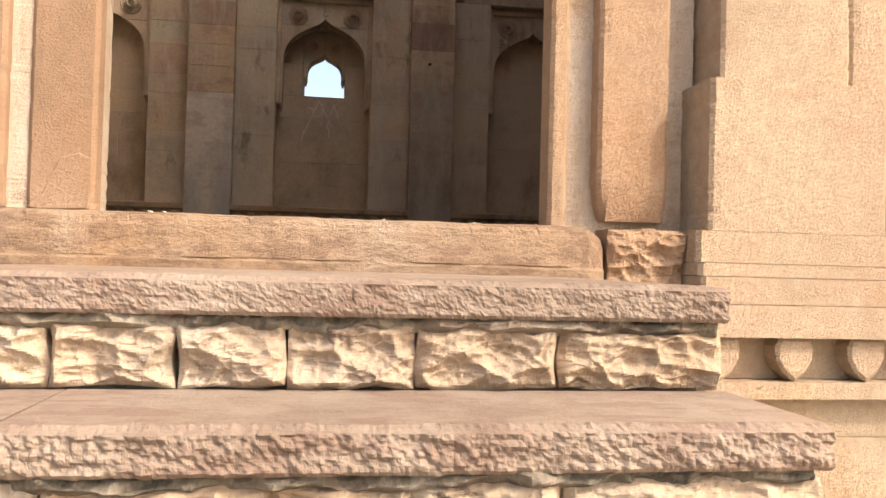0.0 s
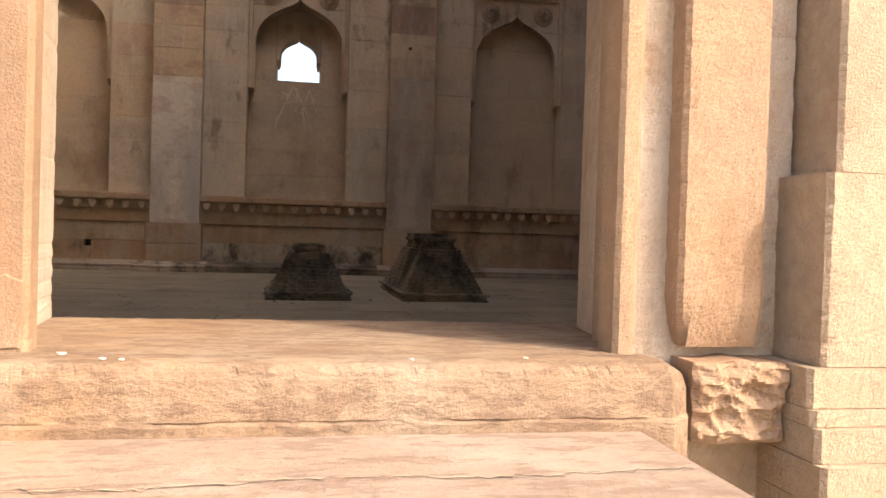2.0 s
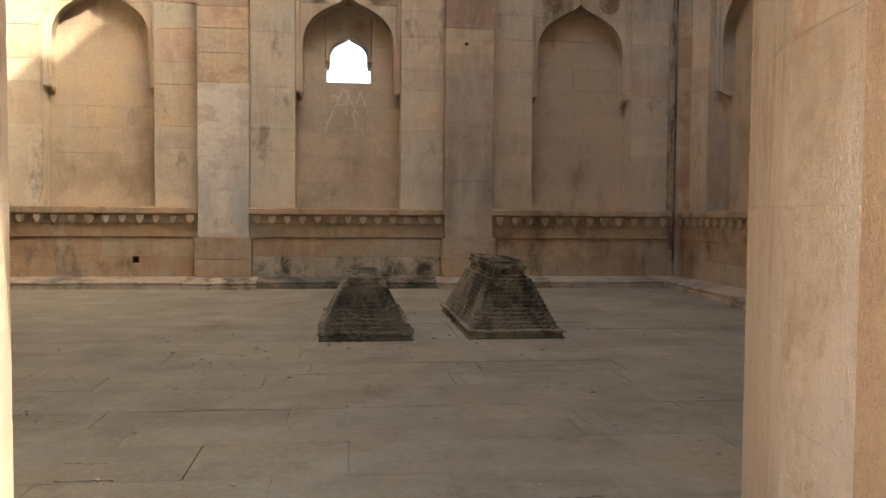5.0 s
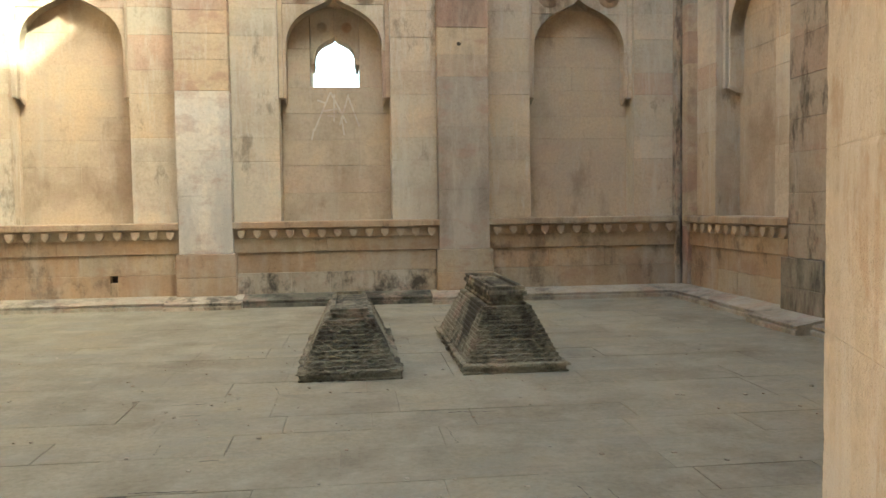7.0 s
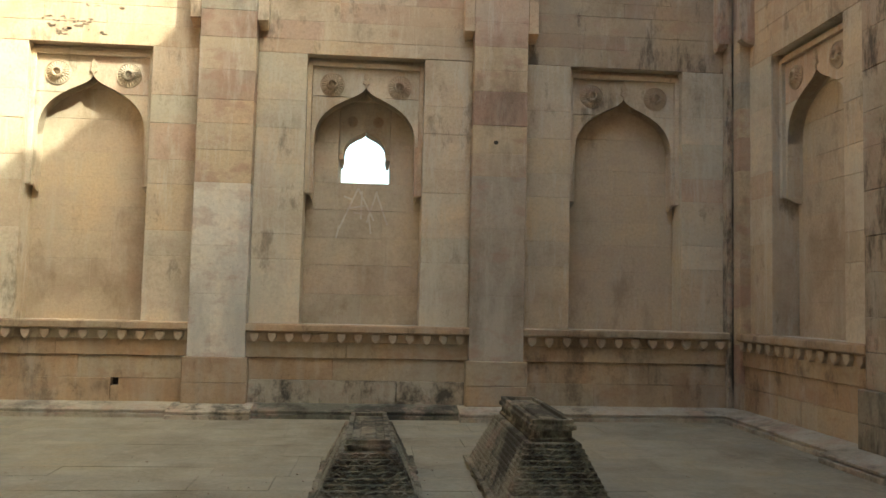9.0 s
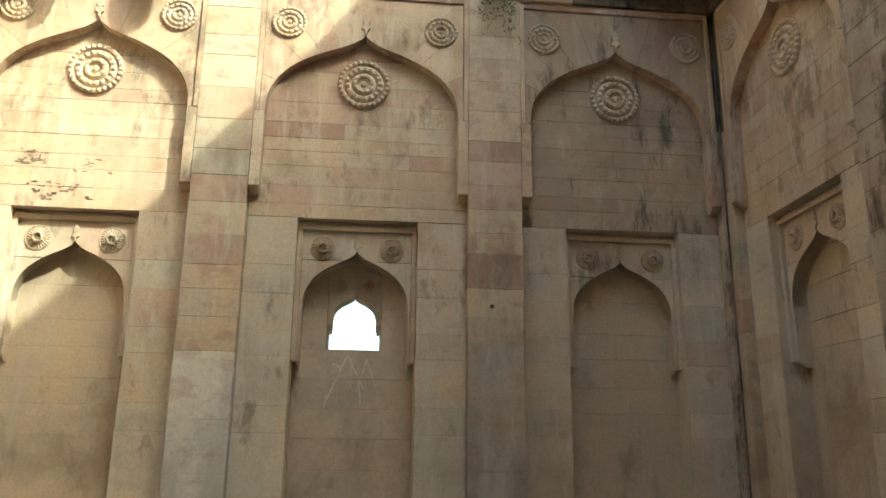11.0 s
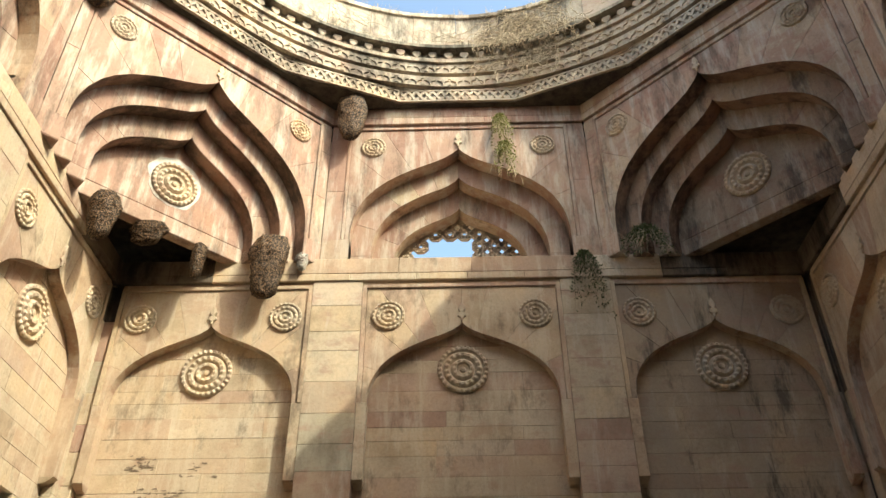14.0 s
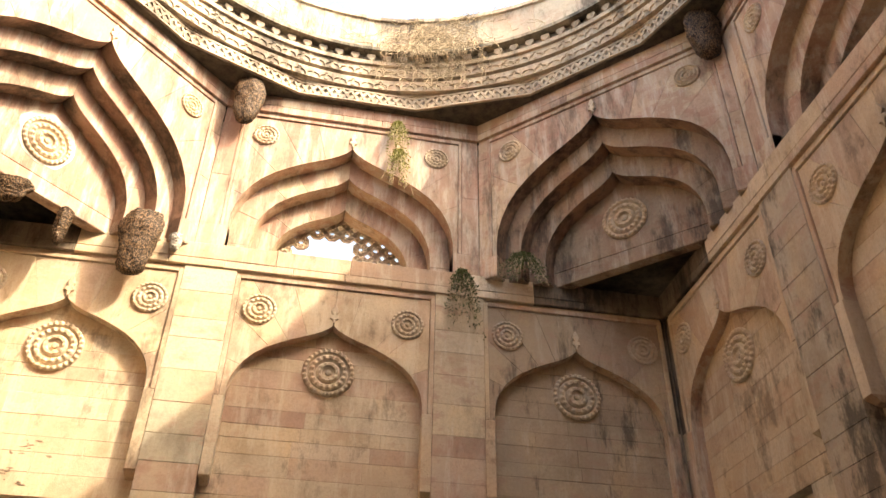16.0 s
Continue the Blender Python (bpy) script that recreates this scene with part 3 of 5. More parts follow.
def niche(w, xc, rng, depth, window=False):
    """A lower niche: square frame, pointed arch on corbelled legs, roundels and finial, coursed back."""
    x0, x1, zb, zt = xc - 0.88, xc + 0.88, 1.30, 5.34
    yb = FIELD + depth
    rv = w.mesh(M_WALL, "niche_reveal")
    for x in (x0, x1):
        v = [rv.verts.new(w.m @ Vector(p)) for p in ((x, FIELD + 0.02, zb), (x, yb + 0.01, zb), (x, yb + 0.01, zt), (x, FIELD + 0.02, zt))]
        rv.faces.new(v if x < xc else v[::-1])
    for z in (zb, zt):
        v = [rv.verts.new(w.m @ Vector(p)) for p in ((x0, FIELD + 0.02, z), (x1, FIELD + 0.02, z), (x1, yb + 0.01, z), (x0, yb + 0.01, z))]
        rv.faces.new(v if z == zb else v[::-1])
    arch = ogee(0.765, 4.02, 4.90)
    ys = FIELD + 0.17
    w.put(spandrel(x0 + 0.07, x1 - 0.07, arch, 5.20, xc, rng, 0.6), ys, 0.2, M_WALL, "arch_stone", None, 0.006, single=False)
    w.put([rect(x0 + 0.002, x0 + 0.07, 3.26, 5.27), rect(x1 - 0.07, x1 - 0.002, 3.26, 5.27), rect(x0 + 0.07, x1 - 0.07, 5.20, 5.27)], ys - 0.055, 0.2, M_WALL, "niche_frame", None, 0.006, single=False)
    w.put([rect(x0 + 0.002, x1 - 0.002, 5.275, 5.338)], ys + 0.02, 0.2, M_WALL, "niche_frame", None, 0.004, single=False)
    soffit(w.mesh(M_WALL, "arch_soffit"), arch, xc, ys + 0.006, yb + 0.01, w.m, 0.0)
    legs(w, xc, 0.765, 0.81, 3.26, 4.02, ys, yb, M_WALL)
    for s in (-1, 1):
        w.ornament("rosette", ROS_S, xc + s * 0.51, ys, 4.93)
    w.ornament("finial", ME_FINIAL_S, xc, ys - 0.03, 4.89)
    zs = [1.30, 1.78, 2.2, 2.62, 2.98, 3.42, 3.8, 4.3, 4.75, 5.34]
    if not window:
        w.put(fill(x0, x1, zb, zt, rng, zs=zs, length=1.3), yb, 0.12, M_NICHE, "stone_block", rng, 0.0015, 0.001)
        return
    # window opening in the niche's back, with its own small arched panel
    hw, z0, z1 = 0.40, 3.475, 4.78
    w.put(fill(x0, x1, zb, z0, rng, zs=[1.3, 1.75, 2.2, 2.62, 3.05, z0], length=1.1), yb, 0.5, M_NICHE, "stone_block", rng, 0.002, 0.002)
    for a, b in ((x0, xc - hw), (xc + hw, x1)):
        w.put(fill(a, b, z0, z1, rng, zs=[z0, 4.1, z1], length=2.0), yb, 0.5, M_NICHE, "stone_block", rng, 0.002, 0.002)
    w.put(fill(x0, x1, z1, zt, rng, zs=[z1, zt], length=1.0), yb, 0.5, M_NICHE, "stone_block", rng, 0.002, 0.002)
    small = ogee(0.325, 3.96, 4.33)
    w.put(spandrel(xc - hw, xc + hw, small, z1, xc, rng, 2.0), yb + 0.12, 0.4, M_WALL, "window_arch", None, 0.006, single=False)
    soffit(w.mesh(M_WALL, "arch_soffit"), small, xc, yb + 0.12, yb + 0.52, w.m)
    legs(w, xc, 0.325, 0.40, 3.86, 3.96, yb + 0.12, yb + 0.5, M_WALL)
    sill = w.mesh(M_WALL, "window_sill")
    box(sill, xc - hw, xc + hw, yb + 0.004, yb + 1.2, z0 - 0.2, z0 + 0.004, w.m)
    for a, b in ((xc - hw - 0.1, xc - hw - 0.003), (xc + hw + 0.003, xc + hw + 0.1)):
        box(sill, a, b, yb + 0.49, yb + 1.2, z0, z1, w.m)
    box(sill, xc - hw, xc + hw, yb + 0.1, yb + 1.2, z1, z1 + 0.2, w.m)
    # old chalk marks under the window
    marks = w.mesh(M_CHALK, "chalk_mark")
    for xa, za, xb, zb2 in ((-0.08, 3.40, -0.36, 2.76), (-0.08, 3.40, 0.17, 2.90), (-0.24, 3.08, 0.03, 3.13), (0.21, 3.36, 0.06, 2.86), (-0.17, 3.22, -0.30, 3.27), (0.20, 3.34, 0.38, 2.84), (-0.02, 3.36, -0.03, 2.92), (-0.14, 3.02, 0.0, 3.0), (-0.36, 2.80, -0.40, 2.62), (0.09, 2.98, 0.13, 2.70)):
        d = Vector((xb - xa, zb2 - za)).normalized() * 0.013
        slab(marks, [(xa - d.y, za + d.x), (xb - d.y, zb2 + d.x), (xb + d.y, zb2 - d.x), (xa + d.y, za - d.x)], yb - 0.004, 0.004, 0.001, w.m)
    me = small_rosette(0.085)
    for s in (-1, 1):
        w.ornament("rosette", me, xc + s * 0.20, yb + 0.12, 4.47)


def tall_bay(w, xc, x0, x1, rng, depth, window=False, door=False, k=0):
    """One bay: dado, lower niche, coursed field, tall pointed arch with roundels."""
    if not door:
        for a, b in ((x0, xc - 0.88), (xc + 0.88, x1)):
            w.put(fill(a, b, 1.30, 5.34, rng, zs=[1.3, 2.25, 2.62, 3.3, 3.66, 4.2, 4.62, 5.34], length=2.0), FIELD, 0.1, M_WALL, "stone_block", rng, 0.004, 0.006)
        # right back bay gets the dimmed copy: shade painted into its field
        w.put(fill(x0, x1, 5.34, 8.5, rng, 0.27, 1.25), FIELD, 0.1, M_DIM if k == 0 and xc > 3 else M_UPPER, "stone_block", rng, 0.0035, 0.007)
        niche(w, xc, rng, depth, window)
    else:
        w.put(fill(x0, x1, 2.7, 8.5, rng, 0.35, 1.25), FIELD, 0.1, M_UPPER, "stone_block", rng)
    ac = (x0 + x1) / 2
    # its arch stones are dimmed for shade in the same way
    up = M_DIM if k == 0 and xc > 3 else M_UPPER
    hw = (x1 - x0) / 2
    ys = PIL + 0.035
    arch = ogee(hw - 0.16, 6.92, 8.28)
    w.put(fan(x0 + 0.08, x1 - 0.08, arch, 8.93, ac, rng), ys, 0.3, up, "arch_stone", rng, 0.006, 0.003)
    soffit(w.mesh(M_STAINED, "arch_soffit"), arch, ac, ys + 0.006, FIELD + 0.02, w.m)
    w.put([rect(x0 + 0.003, x0 + 0.075, 6.92, 9.0), rect(x1 - 0.075, x1 - 0.003, 6.92, 9.0), rect(x0 + 0.075, x1 - 0.075, 8.935, 9.0)], PIL + 0.004, 0.3, M_UPPER, "arch_frame", None, 0.008, single=False)
    w.put([rect(x0 + 0.003, x1 - 0.003, 9.005, 9.06)], PIL + 0.03, 0.3, M_UPPER, "arch_frame", None, 0.004, single=False)
    legs(w, ac, hw - 0.16, hw - 0.003, 5.74, 6.92, PIL + 0.01, FIELD, (M_STAINED if k == 1 and xc < -3 else M_UPPER, M_STAINED if k == 0 and xc > 3 else M_UPPER))
    for s in (-1, 1):
        w.ornament("rosette", ROS_M, ac + s * 1.17, ys, 8.42)
    w.ornament("rosette", ROS_B, ac, FIELD, 7.53)
    w.ornament("finial", ME_FINIAL_B, ac, ys - 0.035, 8.29)


def dado(w, x0, x1, rng, hole=None):
    """The low panelled base of a bay with its row of heart-shaped merlons under a projecting string course."""
    yd = 0.0
    if hole is None:
        low = list(fill(x0, x1, 0.16, 0.5, rng, zs=[0.16, 0.5], length=0.9))
    else:
        low = list(fill(x0, hole - 0.055, 0.16, 0.5, rng, zs=[0.16, 0.5], length=0.9)) + list(fill(hole + 0.055, x1, 0.16, 0.5, rng, zs=[0.16, 0.5], length=0.9))
        low.append(rect(hole - 0.053, hole + 0.053, 0.162, 0.39))
        box(w.mesh(M_BLACK, "hole_back"), hole - 0.07, hole + 0.07, FIELD + 0.02, FIELD + 0.028, 0.35, 0.52, w.m)
    w.put(low, yd, 0.15, M_DAMP if (w.single and x0 < 0 < x1) else M_DADO, "stone_block", rng)
    w.put(fill(x0, x1, 0.5, 0.82, rng, zs=[0.5, 0.82], length=1.2), yd + 0.01, 0.15, M_DADO, "stone_block", rng)
    w.put(fill(x0, x1, 0.82, 1.05, rng, zs=[0.82, 1.05], length=1.4), yd - 0.02, 0.15, M_DADO, "stone_block", rng)
    bm = w.mesh(M_DADO, "string_course")
    box(w.mesh(M_DADO, "frieze_ground"), x0, x1, -0.045, 0.1, 1.05, 1.195, w.m)
    profile(bm, [(0.2, 1.19), (-0.1, 1.19), (-0.13, 1.21), (-0.13, 1.29), (-0.11, 1.305), (0.12, 1.305)], x0, x1, w.m)
    n = max(2, round((x1 - x0) / 0.252))
    for i in range(n):
        w.ornament("heart_ornament", ME_HEART, x0 + (i + 0.5) * (x1 - x0) / n, -0.108, 1.118)


def kerb(w, x0, x1, y0, y1, mat=None):
    bm = w.mesh(mat or M_KERB, "kerb")
    profile(bm, [(y0, -0.1), (y0, 0.050), (y0 + 0.012, 0.060), (y0 + 0.055, 0.062), (y0 + 0.055, 0.074), (y0 + 0.02, 0.080), (y0 + 0.02, 0.104), (y0 + 0.04, 0.112), (y1 - 0.06, 0.168), (y1 + 0.1, 0.175)], x0, x1, w.m)


def hall_wall(name, k, label, kind, single, seed):
    """One inner wall of the hall. kind: the middle bay's lower part ('window', 'niche' or 'door')."""
    rng = random.Random(seed)
    m = Matrix.Translation((-0.07, 0, 0)) @ turn(2) if k == 1 else turn(2 * k)
    core = bmesh.new()
    out = 2.0
    y0 = 0.6
    if kind == 'window':
        for a, b, c, d in ((-7.9, -0.88, -2, 9.2), (0.88, 7.9, -2, 9.2), (-0.88, 0.88, -2, 1.3), (-0.88, 0.88, 5.34, 9.2)):
            box(core, a, b, y0, out, c, d, m)
        box(core, -0.88, 0.88, 1.45, out, 1.3, 3.5, m)
        box(core, -0.88, 0.88, 1.45, out, 4.8, 5.34, m)
        box(core, -0.88, -0.41, 1.45, out, 3.5, 4.8, m)
        box(core, 0.41, 0.88, 1.45, out, 3.5, 4.8, m)
    elif kind == 'door':
        for a, b, c, d in ((-7.9, -1.42, -2, 9.2), (1.12, 7.9, -2, 9.2), (-1.42, 1.12, 2.62, 9.2)):
            box(core, a, b, 0.1, 0.5, c, d, m)
    else:
        box(core, -5.75, 5.75, y0, out, -2, 9.2, m)
    root = tagged(obj(name, core, M_MORTAR), label, "wall", kind="structure")
    w = Wall(root, m, single)
    bays = ((-1.61, 1.61, 0.0), (2.42, 5.56, 4.02), (-5.56, -2.42, -4.02))
    for x0, x1, xc in bays:
        door = kind == 'door' and xc == 0
        tall_bay(w, xc, x0, x1, rng, 0.47 if (kind == 'window' and xc == 0) else 0.40, kind == 'window' and xc == 0, door, k)
        if not door:
            dado(w, x0, x1, rng, -3.43 if kind == 'window' and xc < -1 else None)
            kerb(w, x0, x1, -0.40, 0.0, M_MOSS if kind == 'window' and xc == 0 else None)
    for x0, x1 in ((-2.42, -1.61), (1.61, 2.42)):
        if kind == 'window':
            split, low = (3.32, M_LIMED) if x0 < 0 else (3.55, M_SLATE)
            w.put(fill(x0, x1, 0.82, split, rng, 0.8, 3.0), PIL, 0.24, low, "pilaster_stone", rng, 0.004, 0.004)
            w.put(fill(x0, x1, split, 9.06, rng, 0.42, 3.0), PIL, 0.24, M_PILASTER, "pilaster_stone", rng, 0.004, 0.005)
        else:
            w.put(fill(x0, x1, 0.82, 9.06, rng, 0.42, 3.0), PIL, 0.24, M_STREAK if kind == 'niche' and k == 1 and x0 < 0 else M_PILASTER, "pilaster_stone", rng, 0.008, 0.006)
        w.put(fill(x0 - 0.05, x1 + 0.05, 0.17, 0.8, rng, zs=[0.17, 0.46, 0.82], length=3.0), PIL - 0.07, 0.28, M_DARK if k == 1 else M_DADO, "pedestal_stone", rng, 0.01)
        kerb(w, x0 - 0.16, x1 + 0.16, -0.58, -0.17, M_DAMP if k == 0 and x0 < 0 else None)
    # corner strips
    for s in (-1, 1):
        a, b = sorted((s * 5.56, s * 5.80))
        if (k, s) == (0, 1):
            w.put(fill(5.63, 5.80, 0.17, 9.06, rng, 0.5, 3.0), -0.03, 0.2, M_DARK, "corner_stone", rng, 0.008, single=False)
            b = 5.628
        # upper ends near squinches painted dark for the overhang's shade and soot
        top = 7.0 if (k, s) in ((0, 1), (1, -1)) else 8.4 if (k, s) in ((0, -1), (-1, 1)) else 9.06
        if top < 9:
            w.put(fill(a, b, top + 0.002, 9.06, rng, 0.5, 3.0), -0.06 if s > 0 else -0.062, 0.2, M_CORNER_SHADE, "corner_stone", rng, 0.008, single=False)
        w.put(fill(a, b, 0.17, top, rng, 0.5, 3.0), -0.06 if s > 0 else -0.062, 0.2, M_STREAK if (k, s) == (0, 1) else M_PILASTER, "corner_stone", rng, 0.008, single=False)
        a, b = sorted((s * 5.56, s * 5.68))
        kerb(w, a, b, -0.40, 0.0)
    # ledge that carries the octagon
    # ledge ends in two corners carry the squinch shade as dark colour
    runs = {0: ((-5.7, -4.1, M_CORNER_SHADE), (-4.1, 3.3, M_UPPER), (3.3, 5.7, M_CORNER_SHADE)), 1: ((-5.7, -3.9, M_CORNER_SHADE), (-3.9, 5.7, M_UPPER)), -1: ((-5.7, 4.3, M_UPPER), (4.3, 5.7, M_CORNER_SHADE))}
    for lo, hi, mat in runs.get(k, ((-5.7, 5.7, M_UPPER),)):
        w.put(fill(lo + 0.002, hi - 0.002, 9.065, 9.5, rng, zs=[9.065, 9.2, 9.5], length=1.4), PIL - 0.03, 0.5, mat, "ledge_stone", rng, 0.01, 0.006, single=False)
    bm = w.mesh(M_UPPER, "ledge_top")
    box(bm, -5.7, 5.7, PIL + 0.0, 0.9, 9.3, 9.5, m)
    # mortar behind the joints
    bm = w.mesh(M_MORTAR, "mortar_bed")
    for x0, x1, xc in bays:
        if kind == 'door' and xc == 0:
            box(bm, x0, x1, FIELD + 0.03, FIELD + 0.05, 2.7, 9.1, m)
            continue
        for a, b, c, d in ((x0 - 0.4, xc - 0.89, 0, 5.35), (xc + 0.89, x1 + 0.4, 0, 5.35), (x0 - 0.4, x1 + 0.4, 5.355, 9.1), (xc - 0.89, xc + 0.89, 0, 1.29)):
            box(bm, a, b, FIELD + 0.03, FIELD + 0.06, c, d, m)
        if not (kind == 'window' and xc == 0):
            box(bm, xc - 0.89, xc + 0.89, FIELD + 0.43, FIELD + 0.45, 1.2, 5.4, m)
    w.close()
    return root


wall_north = hall_wall("wall_north", 0, "coursed sandstone wall with arched niches and a small window", 'window', True, 11)
bm = bmesh.new()
rng = random.Random(44)
for xa, xb, za, zb, n in ((-4.95, -4.55, 5.98, 6.22, 26), (-4.75, -4.05, 5.52, 5.72, 30), (-4.55, -3.85, 5.44, 5.56, 14), (-4.3, -3.3, 5.75, 6.1, 12)):
    for _ in range(n):
        x, z = rng.uniform(xa, xb), rng.uniform(za, zb)
        l, h = rng.uniform(0.02, 0.11), rng.uniform(0.008, 0.03)
        q = rng.uniform(-0.015, 0.015)
        slab(bm, [(x, z), (x + l * 0.6, z - h * 0.4 + q), (x + l, z + q), (x + l * 0.8, z + h + q), (x + l * 0.3, z + h * 0.7)], FIELD - 0.008, 0.012, 0.001)
hole = bmesh.new()
slab(hole, [(1.955 + 0.035 * math.cos(a), 4.06 + 0.03 * math.sin(a)) for a in (2 * math.pi * i / 10 for i in range(10))], PIL - 0.007, 0.01, 0.001)
part("putlog_hole", hole, M_BLACK, wall_north, "small dark hole in the pilaster")
part("soot_scrawl", bm, M_SOOT, wall_north, "faded illegible soot scrawl")["kind"] = "stuff"
wall_east = hall_wall("wall_east", 1, "coursed sandstone wall with arched niches and dark rain stains", 'niche', False, 12)
wall_west = hall_wall("wall_west", -1, "coursed sandstone wall with arched niches", 'niche', False, 13)
wall_south = hall_wall("wall_south", 2, "sandstone wall pierced by the doorway", 'door', False, 14)


# ---------------------------------------------------------------- octagon with squinches
def star_cell(bm, cx, cz, r, y0, y1, m):
    """One pierced cell of the screen: an eight-pointed ring of thin bars."""
    n = 8
    for i in range(n):
        a0, a1 = 2 * math.pi * (i + 0.5) / n, 2 * math.pi * (i + 1.5) / n
        for ro, ri in ((1.06, 0.76), (0.55, 0.32)):
            pts = [(cx + r * q * math.cos(a), cz + r * q * math.sin(a)) for q, a in ((ri, a0), (ro, a0), (ro, a1), (ri, a1))]
            slab(bm, pts, y0, y1 - y0, 0.002, m, back=True)
        a = (a0 + a1) / 2
        c, s = math.cos(a), math.sin(a)
        t = r * 0.17
        pts = [(cx + r * 0.45 * c + t * s, cz + r * 0.45 * s - t * c), (cx + r * 0.9 * c + t * s, cz + r * 0.9 * s - t * c), (cx + r * 0.9 * c - t * s, cz + r * 0.9 * s + t * c), (cx + r * 0.45 * c - t * s, cz + r * 0.45 * s + t * c)]
        slab(bm, pts, y0, y1 - y0, 0.002, m, back=True)


def octagon_side(k, squinch, single, seed, label):
    rng = random.Random(seed)
    m = turn(k)
    yf = -0.08          # face of the octagon
    zb = 9.50 if not squinch else 9.44
    hw = 2.37
    root = tagged(obj("squinch" if squinch else "octagon_wall", bmesh.new(), M_MORTAR), label, "squinch" if squinch else "wall", kind="structure")
    w = Wall(root, m, single)
    rings = ((1.90, 9.95, 12.02, hw, 13.12), (1.55, 9.8, 11.55, 2.2, 12.3), (1.2, 9.7, 11.05, 1.9, 11.8))
    if squinch:
        rings = ((2.02, 9.85, 12.10, hw, 13.12), (1.72, 9.75, 11.66, 2.3, 12.4), (1.40, 9.65, 11.2, 2.1, 11.9))
    y = yf
    for i, (aw, zs, za, ow, top) in enumerate(rings):
        arch = ogee(aw, zs, za)
        # recessed rings of squinch 1 are painted darker, as they lie in shade
        mat = M_ARCH_SHADE if k == 1 and i else M_STAINED if k in (1, 2) else M_ARCH
        w.put([rect(-ow, -aw, zb, zs), rect(aw, ow, zb, zs)], y, 0.3, mat, "arch_stone", rng, 0.008, 0.004)
        if i == 0:
            fx = aw + 0.09
            w.put(fan(-fx, fx, arch, 12.50, 0, rng), y + 0.03, 0.27, mat, "arch_stone", rng, 0.006, 0.004)
            w.put([rect(-fx - 0.06, -fx - 0.003, zs, 12.56), rect(fx + 0.003, fx + 0.06, zs, 12.56), rect(-fx, fx, 12.504, 12.56)], y + 0.0, 0.3, mat, "arch_frame", None, 0.01, single=False)
            for a, b in ((-hw, -fx - 0.064), (fx + 0.064, hw)):
                w.put(fill(a, b, zs, 12.56, rng, 1.1, 2.0), y + 0.01, 0.3, mat, "stone_block", rng)
            for s in (-1, 1):
                w.ornament("rosette", ROS_O, s * (fx - 0.42), y + 0.03, 12.08)
            w.ornament("finial", ME_FINIAL_B, 0.0, y - 0.01, za + 0.03)
            w.put([rect(-hw, hw, 12.565, 12.63)], y + 0.035, 0.3, mat, "arch_frame", None, 0.006, single=False)
            w.put(fill(-hw, hw, 12.635, 13.2, rng, zs=[12.635, 12.8, 13.2], length=1.1), y - 0.02, 0.3, mat, "stone_block", rng)
        else:
            w.put(fan(-ow, ow, arch, top, 0, rng), y, 0.3, mat, "arch_stone", rng, 0.006, 0.004)
        # soffits take a darker stone: stain plus the arch's own shade, painted in
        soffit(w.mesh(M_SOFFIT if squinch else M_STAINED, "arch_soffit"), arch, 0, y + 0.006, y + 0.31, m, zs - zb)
        if squinch:
            bm = w.mesh(mat, "arch_underside")
            for s in (-1, 1):
                a, b = sorted((s * aw, s * ow))
                box(bm, a + 0.004, b - 0.004, y + 0.01, y + 0.31, zb - 0.01, zb + 0.02, m)
        y += 0.30
    if squinch:
        # back panel of squinch 1 has the same shade in its colour
        w.put(fill(-1.7, 1.7, zb, 11.6, rng, zs=[zb, zb + 0.28, 11.6], length=6.0), y, 0.2, M_ARCH_SHADE if k == 1 else M_STAINED if k == 2 else M_ARCH, "panel_stone", rng, 0.012, 0.0)
        w.ornament("rosette", ROS_B, 0.0, y, 10.36)
        if k == 7:
            edge = [(0.0 + (0.47 + 0.06 * noise.noise((math.cos(a) * 2, math.sin(a) * 2, 1))) * math.cos(a), 10.40 + (0.49 + 0.07 * noise.noise((math.cos(a) * 2, math.sin(a) * 2, 4))) * math.sin(a)) for a in (2 * math.pi * i / 48 for i in range(48))]
            w.put([edge], y - 0.007, 0.006, M_WHITEWASH, "whitewash_patch", None, 0.001, single=False)
        # black sheet that stands in for the deep shade below the squinch
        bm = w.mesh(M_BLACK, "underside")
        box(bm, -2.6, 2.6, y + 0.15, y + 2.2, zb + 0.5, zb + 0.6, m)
        # hidden filling above the corner
        bm = w.mesh(M_MORTAR, "corner_core")
        box(bm, -3.0, 3.0, y + 0.1, y + 2.6, zb + 0.62, 13.25, m)
    else:
        bm = w.mesh(M_CARVED, "pierced_screen")
        edge = ogee(1.2, 9.7, 11.15)
        pitch = 0.27
        for row in range(6):
            for col in range(-5, 6):
                cx, cz = (col + 0.35) * pitch, 9.62 + row * pitch
                if abs(cx) > half_width(edge, cz) + 0.1:
                    continue
                if single and (abs(cx + 0.29) / 0.47) ** 3 + (max(0.0, cz - 10.12) / 0.42) ** 3 < 1:
                    continue
                star_cell(bm, cx, cz, pitch * 0.54, y, y + 0.07, m)
    w.close()
    return root


OCT = "warm sandstone octagon face with a stepped pointed arch"
octagon_side(0, False, True, 21, OCT + " and a broken pierced screen")
for i, k in enumerate((2, 4, 6)):
    octagon_side(k, False, False, 22 + i, OCT)
for i, k in enumerate((1, 3, 5, 7)):
    octagon_side(k, True, k in (1, 7), 30 + i, "corner squinch of stepped pointed arches with a lotus roundel")

